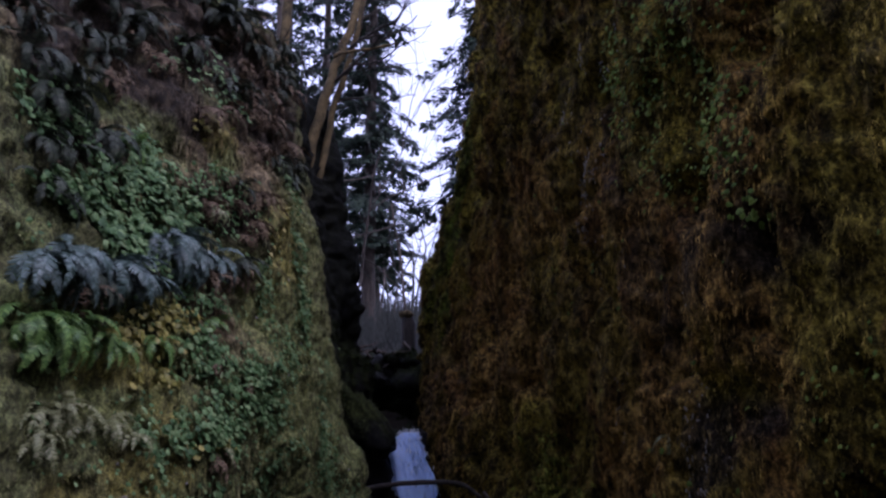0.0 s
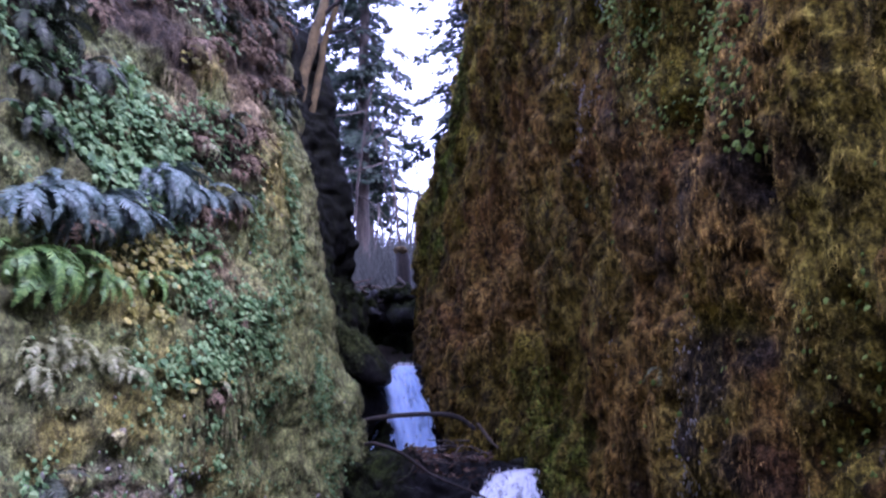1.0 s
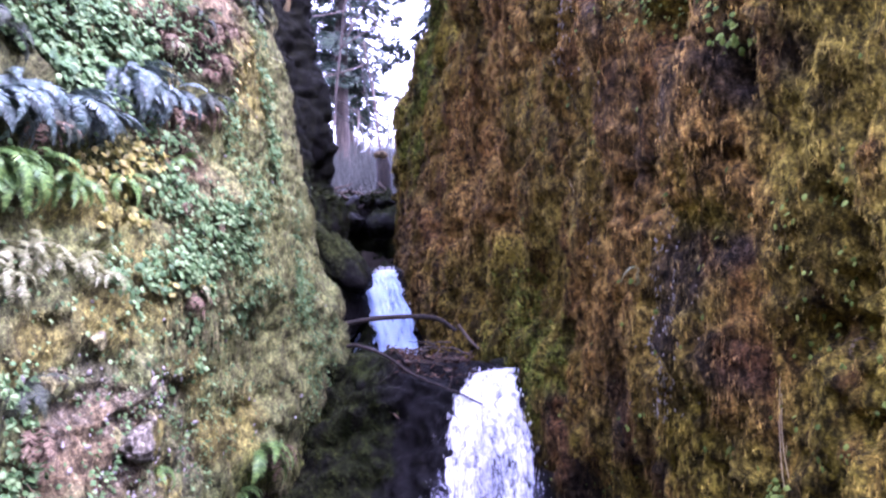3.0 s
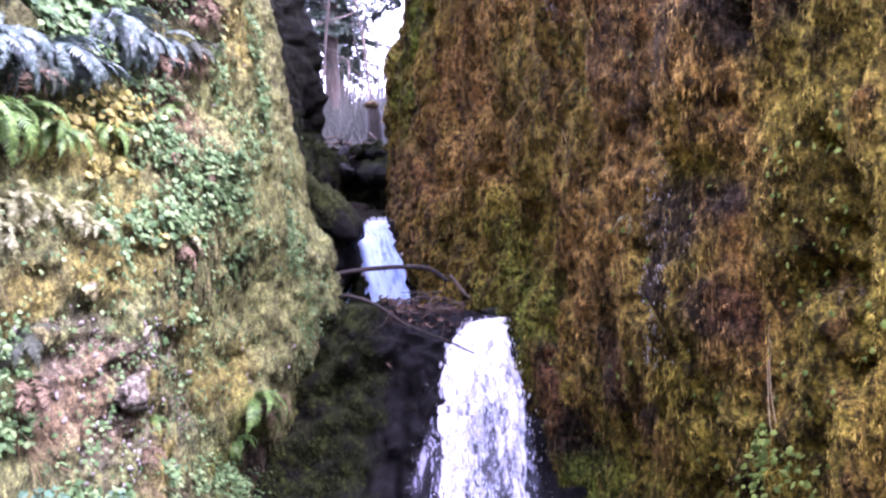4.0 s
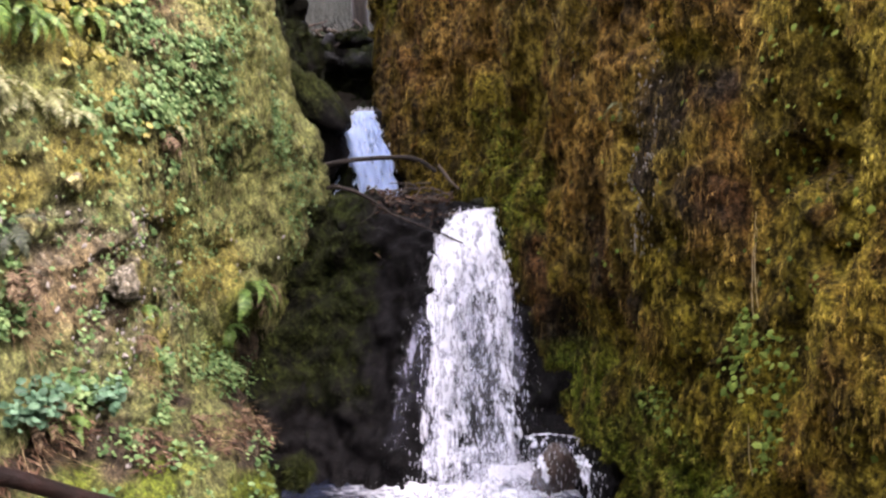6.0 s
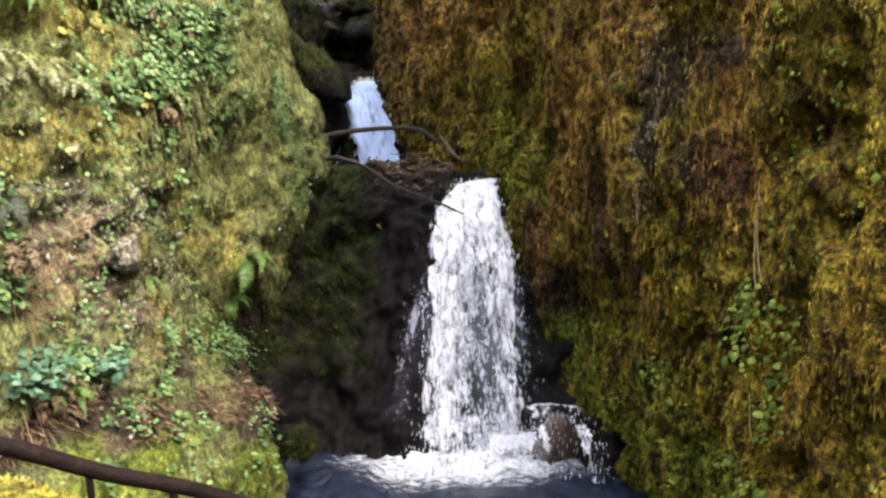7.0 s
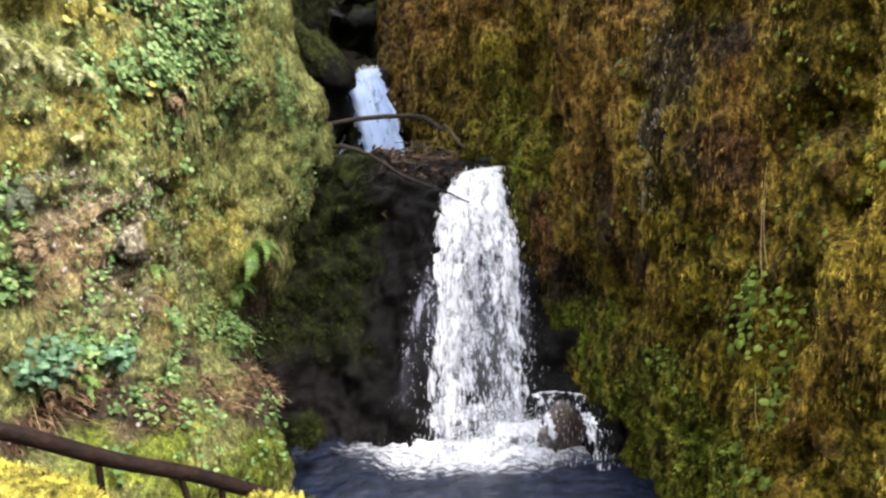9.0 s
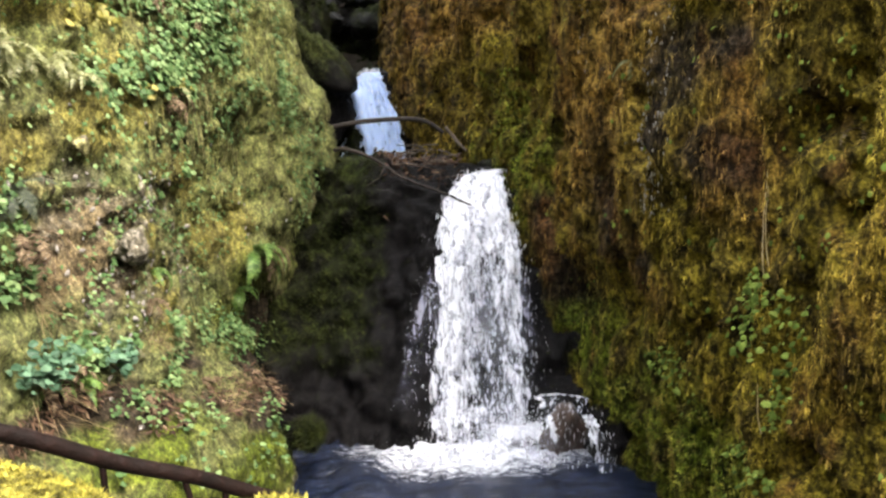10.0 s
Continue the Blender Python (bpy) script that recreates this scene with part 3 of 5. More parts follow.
def pool_material():
    m, nt, b = material("pool_water", 0.08, 0.32)
    w1, w2 = noise_of(nt, 5, 4, (1, 2.0, 1)), noise_of(nt, 22, 4, (1, 1.8, 1))
    dark = ramp(nt, w1, [(0.3, (0.003, 0.005, 0.012)), (0.7, (0.014, 0.021, 0.045))])
    lace = maths(nt, "MULTIPLY", field(nt, "foam"), maths(nt, "ADD", noise_of(nt, 13, 7, (0.8, 2.2, 1), 0.78), 0.1))
    mask = ramp(nt, lace, [(0.36, (0, 0, 0)), (0.56, (1, 1, 1))])
    paint(nt, b, mix(nt, mask, dark, (0.72, 0.74, 0.8)))
    nt.links.new(mix(nt, mask, (0.07, 0.07, 0.07), (0.6, 0.6, 0.6)), b.inputs["Roughness"])
    relief(nt, b, maths(nt, "ADD", w1, maths(nt, "MULTIPLY", w2, 0.5)), 0.7, 0.06)
    return m


VEIL = water_material("thin_falling_water", (0.46, 0.46, 0.56), (0.2, 0.2, 0.27), 0.5)
# SHADED copies the falling water with the cleft's blue shade in its colour
FALLING, SHADED, FOAM, POOL = water_material("falling_water", (0.80, 0.81, 0.84), (0.50, 0.52, 0.62)), water_material("falling_water_shaded", (0.50, 0.66, 0.95), (0.26, 0.36, 0.62)), foam_material(), pool_material()


def pool():
    x, y = np.linspace(-3.2, 3.0, 150), np.linspace(2.3, 8.2, 120)
    X, Y = np.meshgrid(x, y)
    q = np.stack([X, Y, 0 * X], -1)
    d = np.hypot((X - 0.34) / 0.95, (Y - 6.9) / 0.40)
    z = 0.04 * rough(q, 0.35, 3, 61) * np.clip(2 - d * 0.6, 0.25, 1.5) + 0.09 * np.exp(-3 * (d - 0.25) ** 2) * (1 + 0.7 * rough(q, 0.2, 3, 62))
    foam = np.clip(1.2 - 0.5 * d, 0, 1) + 0.05
    me = mesh_of("water", np.stack([X, Y, z], -1).reshape(-1, 3), grid_faces(*X.shape), POOL, True, [("foam", foam.ravel())])
    tagged(new("water", me), "dark plunge pool with white foam under the fall", "pool", kind="structure")


def sheet(name, path, left, right, layers, parent, rng, lift=0.03, full=1.0, water=None, arch=0.0, tilt=0.0):
    """A falling sheet: path of (y, z) down the rock, its two sides x there, in layers of torn water."""
    k = np.linspace(0, 1, len(path))
    v, u = np.linspace(0, 1, 90), np.linspace(0, 1, 40)
    yz = glide(v, k, np.array(path))
    a, b = glide(v, k, left), glide(v, k, right)
    for layer in range(layers):
        U, V = np.meshgrid(u, v)
        w = (1 - 0.12 * layer)
        X = (a + b)[:, None] / 2 + (U - 0.5) * (b - a)[:, None] * w
        p = np.stack([X, np.repeat(yz[:, :1], 40, 1), np.repeat(yz[:, 1:], 40, 1)], -1)
        q = p.reshape(-1, 3) * (1, 1, 0.35) + layer * 5.3
        d = (0.05 * rough(q, 0.25, 3, 70 + layer) + 0.025 * rough(q, 0.07, 2, 75 + layer)).reshape(U.shape)
        ragged = 0.03 * rough(np.stack([V * 9, 0 * V, 0 * V + layer], -1), 0.6, 3, 79) * (U - 0.5) * 2
        p[..., 1] -= lift + 0.05 * layer + d
        p[..., 0] += ragged
        p[..., 2] += (4 * arch * U * (1 - U) + tilt * (U - 0.5)) * (1 - V)
        edge = np.clip(np.minimum(U, 1 - U) * 14 + 0.35, 0, 1) * np.clip(V * 5 + 0.36 + 0.25 * rough(np.stack([U * 3, V * 3, 0 * U + layer], -1), 0.35, 2, 81), 0, 1) * full * (1.24 - 0.26 * V - 0.23 * np.exp(-((U - 0.62) / 0.3) ** 2) * np.exp(-((V - 0.68) / 0.22) ** 2))
        part("sheet", mesh_of("sheet", p.reshape(-1, 3), grid_faces(*U.shape), water or FALLING, True, [("edge", edge.ravel())]), parent)
    return v, yz, a, b


def drops(name, v, yz, a, b, count, parent, rng, size, spread=1.0):
    """Torn strands and drops in front of a fall, joined."""
    drop = (np.array([(0, 0, 1.0), (1, 0, 0), (-0.5, 0.87, 0), (-0.5, -0.87, 0), (0, 0, -1.6)]), np.array([(0, 1, 2), (0, 2, 3), (0, 3, 1), (4, 2, 1), (4, 3, 2), (4, 1, 3)]))
    t = 0.1 + 0.9 * rng.random(count) ** 0.8
    y, z = np.interp(t, v, yz[:, 0]), np.interp(t, v, yz[:, 1])
    l, r = np.interp(t, v, a), np.interp(t, v, b)
    side = 0.5 + (rng.random(count) - 0.5) * spread
    p = np.stack([l + (r - l) * side, y - 0.05 - 0.16 * rng.random(count), z + 0.03], -1)
    k = size * rng.uniform(0.5, 1.3, count)
    turn = np.repeat(np.eye(3)[None], count, 0)
    me = sown(name, [drop], p, turn, np.stack([k, k, k * rng.uniform(1.5, 5, count)], 1), FOAM, rng)
    tagged(part(name, me, parent), kind="stuff")


def splash(count, parent, rng):
    """Thrown drops and froth where the fall meets the pool."""
    drop = (np.array([(0, 0, 1.0), (1, 0, 0), (-0.5, 0.87, 0), (-0.5, -0.87, 0), (0, 0, -1.0)]), np.array([(0, 1, 2), (0, 2, 3), (0, 3, 1), (4, 2, 1), (4, 3, 2), (4, 1, 3)]))
    x = np.where(rng.random(count) < 0.45, rng.normal(0.68, 0.17, count), rng.normal(0.3, 0.34, count))
    h = np.abs(rng.normal(0, 0.09 + 0.13 * np.exp(-((x - 0.7) / 0.22) ** 2), count)) * np.exp(-((x - 0.45) / 0.6) ** 2)
    p = np.stack([x, 6.86 - 0.02 + rng.normal(0, 0.09, count), 0.03 + h], -1)
    me = sown("splash", [drop], p, np.repeat(np.eye(3)[None], count, 0), rng.uniform(0.003, 0.010, count), FOAM, rng)
    tagged(part("splash", me, parent), kind="stuff")


def waterfalls():
    rng = np.random.default_rng(3)
    low = thing("waterfall", "white lower waterfall pouring over a black rock step", "waterfall")
    out = sheet("sheet", [(8.5, 2.33), (8.15, 2.335), (7.9, 2.14), (7.65, 1.75), (7.35, 1.0), (7.1, 0.45), (6.9, 0.02)],
                (0.34, 0.24, 0.06, -0.03, -0.08, -0.15, -0.25), (0.74, 0.66, 0.68, 0.77, 0.83, 0.84, 0.84), 3, low, rng, 0.03, 0.94, None, 0.02, 0.06)
    drops("spray", *out, 900, low, rng, 0.0055, 1.08)
    splash(2600, low, rng)
    # froth thrown up at the foot
    sheet("froth", [(6.98, 0.24), (6.86, 0.22), (6.74, 0.15), (6.64, 0.07), (6.58, 0.01)], (0.50, 0.46, 0.40, 0.34, 0.28), (0.86, 0.90, 0.95, 1.0, 1.05), 1, low, rng, 0.02, 0.95)
    sheet("froth", [(6.98, 0.11), (6.84, 0.10), (6.70, 0.06), (6.60, 0.01)], (-0.24, -0.28, -0.34, -0.42), (0.55, 0.58, 0.60, 0.62), 1, low, rng, 0.02, 0.95)
    # thin veils at the fall's two sides
    sheet("veil", [(7.75, 1.75), (7.45, 1.2), (7.2, 0.65), (6.98, 0.02)], (-0.02, -0.22, -0.38, -0.47), (0.06, 0.0, -0.06, -0.12), 1, low, rng, 0.06, 0.80, VEIL)
    sheet("veil", [(7.6, 1.6), (7.3, 0.95), (7.0, 0.30)], (0.72, 0.78, 0.80), (0.80, 0.88, 0.95), 1, low, rng, 0.05, 0.80, VEIL)
    # stray drops on the black rock beside the fall
    v = np.linspace(0, 1, 50)
    beside = np.stack([np.interp(v, (0, 1), (8.0, 7.0)), np.interp(v, (0, 1), (2.0, 0.05))], 1)
    drops("spray", v, beside, -0.10 - 0.45 * v, 0.0 * v - 0.02, 150, low, rng, 0.0026)
    drops("spray", v, beside, 0.75 + 0 * v, 0.85 + 0.25 * v, 90, low, rng, 0.0032)
    high = thing("waterfall", "narrow upper waterfall in a dark cleft", "waterfall")
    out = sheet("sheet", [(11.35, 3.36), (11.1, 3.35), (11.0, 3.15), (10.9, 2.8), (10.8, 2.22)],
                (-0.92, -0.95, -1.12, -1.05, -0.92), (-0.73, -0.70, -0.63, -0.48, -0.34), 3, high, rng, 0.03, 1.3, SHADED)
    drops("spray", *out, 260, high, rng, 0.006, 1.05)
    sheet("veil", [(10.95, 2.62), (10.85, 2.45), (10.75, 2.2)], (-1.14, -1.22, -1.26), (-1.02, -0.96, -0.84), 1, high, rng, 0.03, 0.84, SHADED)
    side = thing("waterfall", "thin strands of water spilling over a small boulder", "waterfall")
    # froth over the boulder's crown, a thin film down its near side and a strand at its far edge
    sheet("sheet", [(6.95, 0.47), (6.78, 0.53), (6.66, 0.46)], (0.78, 0.80, 0.82), (1.22, 1.26, 1.24), 1, side, rng, 0.04, 0.86, None, 0.05, -0.02)
    sheet("veil", [(6.70, 0.50), (6.60, 0.36), (6.54, 0.18), (6.50, 0.0)], (0.80, 0.82, 0.84, 0.84), (0.93, 0.95, 1.0, 1.04), 1, side, rng, 0.06, 0.80)
    sheet("veil", [(6.72, 0.47), (6.62, 0.36), (6.54, 0.18), (6.48, 0.0)], (1.16, 1.22, 1.27, 1.28), (1.26, 1.32, 1.38, 1.46), 1, side, rng, 0.06, 0.86)
    k = np.linspace(0, 1, 30)
    drops("spray", k, np.stack([6.75 - 0.2 * k, 0.55 * (1 - k ** 2)], 1), 0.8 + 0.05 * k, 1.2 + 0.3 * k, 160, side, rng, 0.005, 1.1)


pool()
waterfalls()
# ---------------------------------------------------------------- moss: tufts and hanging strands
UP = np.array((0.0, 0.0, 1.0))


def blade_tuft(rng, blades, droop):
    """A spray of fine pointed shoots that grow outward (x) and hang (-z)."""
    V, Q = [], []
    for k in range(blades):
        a, b = rng.uniform(-1.3, 1.3), rng.uniform(-0.6, 0.8)
        d = np.array((math.cos(a), math.sin(a), b)) * rng.uniform(0.6, 1.1)
        w = np.array((-math.sin(a), math.cos(a), rng.uniform(-1, 1))) * 0.115
        root = rng.normal(0, 0.3, 3) * (0.2, 1, 1)
        n = len(V)
        V += [root - w, root + w, root + d + (0, 0, -0.6 * droop)]
        Q.append((n, n + 1, n + 2))
    return np.array(V), np.array(Q)


def strand(rng):
    """A hanging strand of moss: a narrow, twisted, tapering strip."""
    V, Q = [], []
    bend = rng.uniform(0.02, 0.08)
    for k, t in enumerate((0, 0.45, 1.0)):
        c = np.array((bend * math.sin(t * 2.6), 0.04 * math.sin(t * 5 + bend * 90), -t))
        w = np.array((0.3 * math.sin(t * 4), 1, 0)) * (0.085, 0.115, 0.02)[k]
        V += [c - w, c + w]
        if k:
            n = 2 * k
            Q.append((n - 2, n - 1, n + 1, n))
    return np.array(V), np.array(Q)


def spread(points, normals, count, rng, keep, more=1.0):
    """Places picked at random on a cliff's grid, between its points, where keep says so (0 to 1)."""
    r, c = points.shape[0] - 1, points.shape[1] - 1
    area = np.linalg.norm(points[1:, 1:] - points[:-1, :-1], axis=-1) ** 2
    q = points[:-1, :-1]
    weight = (area * keep(q.reshape(-1, 3)).reshape(area.shape) * more).ravel()
    at = rng.choice(r * c, count, p=weight / weight.sum())
    i, j = at // c, at % c
    a, b = rng.random((2, count, 1))
    p = points[i, j] * (1 - a) * (1 - b) + points[i + 1, j] * a * (1 - b) + points[i, j + 1] * (1 - a) * b + points[i + 1, j + 1] * a * b
    return p, normals[i, j]


def moss():
    rng = np.random.default_rng(8)
    tufts = [blade_tuft(rng, 4, d) for d in (0.5, 0.9, 1.2, 0.7)]
    strands = [strand(rng) for k in range(5)]
    # left wall: short tufts nearly everywhere but on the bare rock
    inside = lambda q: ((q[:, 1] > 3.4) & (q[:, 1] < 8.75) & (q[:, 2] > 0.05) & (q[:, 2] < 8.5)) * (1 - 0.2 * near(q, L_BARE)) * np.clip(0.8 + 1.2 * rough(q, 0.2, 3, 91), 0.2, 1.5)
    p, n = spread(LEFT, LEFT_N, 92000, rng, inside)
    size = rng.uniform(0.015, 0.04, len(p)) * (0.75 + 0.1 * np.clip(p[:, 1] - 4, 0, 5))
    extra = [("dry", near(p, L_DRY)), ("bare", 0 * size), ("lush", near(p, L_LUSH)), ("gold", near(p, L_GOLD)), ("green", near(p, L_GREEN)), ("soil", near(p, L_SOIL))]
    me = sown("moss_tufts", tufts, p - 0.004 * n, frames(np.repeat(UP[None], len(p), 0), n), size, MOSS_L, rng, extra=extra)
    thing("moss_tufts", "short green and straw-coloured moss tufts on the rock", "moss", data=me, kind="stuff")
    p, n = spread(LEFT, LEFT_N, 13000, rng, lambda q: ((q[:, 1] > 5.5) & (q[:, 1] < 8.7) & (q[:, 2] > 0.6) & (q[:, 2] < 6.8)) * np.clip(rough(q, 0.5, 2, 93), 0, 1) * (1 - near(q, L_BARE)))
    size = rng.uniform(0.05, 0.13, len(p))
    extra = [("dry", np.clip(near(p, L_DRY) + 0.25, 0, 1)), ("bare", 0 * size), ("lush", near(p, L_LUSH)), ("gold", near(p, L_GOLD)), ("green", near(p, L_GREEN)), ("soil", near(p, L_SOIL))]
    me = sown("hanging_moss", strands, p + 0.01 * n, frames(np.repeat(UP[None], len(p), 0), n), size[:, None] * (0.7, 0.45, 0.9), MOSS_L, rng, 0.25 + 0.55 * rng.random(len(p)), extra=extra)
    thing("hanging_moss", "thin olive moss strands hanging on the rock", "moss", data=me, kind="stuff")
    # right wall: long hanging strands in clumps with dark gaps between
    proud = RIGHT_D[:-1, :-1] - np.median(RIGHT_D)
    proud = np.clip(0.45 + 7.0 * proud, 0.03, 1.0)
    inside = lambda q: ((q[:, 1] > 2.9) & (q[:, 1] < 13.2) & (q[:, 2] > 0.4) & (q[:, 2] < 9.5)) * (1 - 0.6 * near(q, R_LUSH)) / (1 + 0.05 * np.abs(q[:, 1]) ** 1.5)
    p, n = spread(RIGHT, RIGHT_N, 85000, rng, inside, proud)
    size = rng.uniform(0.03, 0.08, len(p)) * (0.8 + 0.06 * np.clip(p[:, 1] - 4, 0, 9))
    fat = rng.uniform(0.45, 1.15, len(p))
    extra = [("dry", near(p, R_DRY)), ("bare", 0.0 * size), ("lush", near(p, R_LUSH)), ("gold", near(p, R_GOLD)), ("green", near(p, R_GREEN)), ("soil", 0.85 * near(p, R_HOLLOW_SHADE))]
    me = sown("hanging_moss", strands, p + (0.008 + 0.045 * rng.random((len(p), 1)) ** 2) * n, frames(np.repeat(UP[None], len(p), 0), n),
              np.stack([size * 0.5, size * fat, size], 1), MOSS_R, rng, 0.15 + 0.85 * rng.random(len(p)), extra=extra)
    thing("hanging_moss", "brown and olive moss hanging in curtains on the rock", "moss", data=me, kind="stuff")
    p, n = spread(RIGHT, RIGHT_N, 96000, rng, lambda q: ((q[:, 1] > 2.9) & (q[:, 1] < 13.2) & (q[:, 2] > 0.1) & (q[:, 2] < 8)) * (0.6 + 0.6 * near(q, R_LUSH)) * np.clip(0.7 + 1.2 * rough(q * (1, 1, 0.7), 0.17, 3, 95), 0.3, 1.4), proud + 0.05)
    size = rng.uniform(0.02, 0.05, len(p)) * (0.8 + 0.1 * np.clip(p[:, 1] - 4, 0, 9))
    extra = [("dry", near(p, R_DRY)), ("bare", 0 * size), ("lush", near(p, R_LUSH)), ("gold", near(p, R_GOLD)), ("green", near(p, R_GREEN)), ("soil", 0.85 * near(p, R_HOLLOW_SHADE))]
    me = sown("moss_tufts", [blade_tuft(rng, 4, d) for d in (0.9, 1.4, 1.9, 2.4)], p + 0.012 * n, frames(np.repeat(UP[None], len(p), 0), n), np.stack([0.62 * size, 0.85 * size, 0.85 * size], 1), MOSS_R, rng, extra=extra)
    thing("moss_tufts", "yellow-green moss tufts on the damp rock", "moss", data=me, kind="stuff")


moss()


def step_moss():
    """Dull moss on the shaded side of the rock step, and fresh moss beside the lip of the lower fall."""
    rng = np.random.default_rng(18)
    tufts = [blade_tuft(rng, 4, d) for d in (0.5, 1.0)]
    p, n = spread(STEP, STEP_N, 12000, rng, lambda q: (q[:, 2] > 0.3) & (q[:, 1] < 9.5), STEP_GREEN[:-1, :-1] + 0.012)
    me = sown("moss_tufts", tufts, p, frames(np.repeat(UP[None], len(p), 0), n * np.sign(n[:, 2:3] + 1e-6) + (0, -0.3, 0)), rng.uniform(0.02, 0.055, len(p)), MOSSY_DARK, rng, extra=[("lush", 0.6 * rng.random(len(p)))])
    thing("moss_tufts", "dull green moss on the shaded rock step", "moss", data=me, kind="stuff")
    p, n = spread(RIGHT, RIGHT_N, 5000, rng, lambda q: near(q, [(7.9, 2.65, 0.6, 0.28), (8.5, 2.9, 0.5, 0.3), (5.3, 0.7, 0.9, 0.4)]) * (q[:, 2] > 0.05) + 1e-9)
    one = np.ones(len(p))
    me = sown("moss_tufts", tufts, p + 0.015 * n, frames(np.repeat(UP[None], len(p), 0), n), rng.uniform(0.03, 0.06, len(p)), MOSS_R, rng, 0.4 + 0.5 * rng.random(len(p)), extra=[("green", one), ("lush", one)])
    thing("moss_tufts", "fresh green moss beside the falling water", "moss", data=me, kind="stuff")


step_moss()


# ---------------------------------------------------------------- ferns
GREEN_FERN = leaf_material("fern_green", [(0.0, (0.07, 0.15, 0.035)), (0.5, (0.16, 0.30, 0.065)), (1.0, (0.28, 0.43, 0.11))], 0.5)
# the blue-grey in these colours stands for sky reflected on glossy fronds
BLUE_FERN = leaf_material("fern_sky_sheen", [(0.0, (0.04, 0.07, 0.054)), (0.5, (0.105, 0.165, 0.14)), (1.0, (0.25, 0.32, 0.30))], 0.5, 0.12, 0.35)
PALE_FERN = leaf_material("fern_pale", [(0.0, (0.17, 0.20, 0.08)), (0.5, (0.33, 0.35, 0.16)), (1.0, (0.48, 0.47, 0.26))], 0.5)
DEAD_FERN = leaf_material("fern_dead", [(0.0, (0.06, 0.035, 0.022)), (0.5, (0.13, 0.09, 0.052)), (1.0, (0.29, 0.215, 0.135))], 0.8, 0.1, 0.2)
# darker copy of the green fronds, holding the rim's shade in its colours
SHADED_FERN = leaf_material("fern_shaded", [(0.0, (0.02, 0.03, 0.018)), (0.5, (0.045, 0.06, 0.035)), (1.0, (0.10, 0.115, 0.075))], 0.6, 0.12, 0.25)


def frond_mesh(name, droop, mat, rng, ragged=0.0):
    """One fern frond a metre long: a thin midrib and paired leaflets along a drooping arc."""
    steps = 27
    t = np.linspace(0, 1, steps)
    rise = np.radians(35) - droop * t ** 1.2
    line = np.cumsum(np.stack([np.cos(rise), 0.06 * np.sin(t * 3 + droop), np.sin(rise)], 1), 0) / steps
    V, Q = tube(line, np.linspace(0.009, 0.002, steps), 3)
    V, Q = list(V), list(map(tuple, Q))
    T = [0.35] * len(V)
    for k in range(2, steps):
        d = line[min(k + 1, steps - 1)] - line[k - 1]
        d /= np.linalg.norm(d)
        size = 0.135 * math.sin(math.pi * (0.12 + 0.86 * t[k]) ** 0.8) + 0.012
        for side in (-1, 1):
            if rng.random() < ragged:
                continue
            l = size * rng.uniform(0.85, 1.12)
            out = np.array((0.28 * d[0], side * 0.95, 0.28 * d[2] - rng.uniform(0.05, 0.4)))
            w = d * 0.016
            root = line[k]
            n = len(V)
            V += [root - w, root + w, root + out * l * 0.6 + w * 0.9, root + out * l * 0.6 - w * 0.8, root + out * l + d * 0.012]
            Q += [(n, n + 1, n + 2, n + 3), (n + 3, n + 2, n + 4, n + 4)]
            T += [rng.random()] * 5
    V = np.array(V)
    me = bpy.data.meshes.new(name)
    me.from_pydata([tuple(v) for v in V], [], [f if f[2] != f[3] else f[:3] for f in Q])
    me.attributes.new("tint", "FLOAT", "POINT").data.foreach_set("value", np.array(T, np.float32))
    me.materials.append(mat)
    return me


def on_wall(points, normals, y, z):
    """The place on a cliff nearest to y, z, and the normal there."""
    d = (points[..., 1] - y) ** 2 + (points[..., 2] - z) ** 2
    i = np.unravel_index(np.argmin(d), d.shape)
    return points[i], normals[i]


FERN_KINDS = {
    "green": (GREEN_FERN, "bright green sword fern growing on the mossy rock", 0.0),
    "blue": (BLUE_FERN, "glossy sword fern arching from the rock, grey sky sheen painted in", 0.0),
    "pale": (PALE_FERN, "pale yellow-green fern drooping from the rock", 0.1),
    "dead": (DEAD_FERN, "withered brown fern hanging on the rock", 0.3),
    "dark": (SHADED_FERN, "dark green fern on the shaded upper rock, shade put in its colour", 0.05),
}


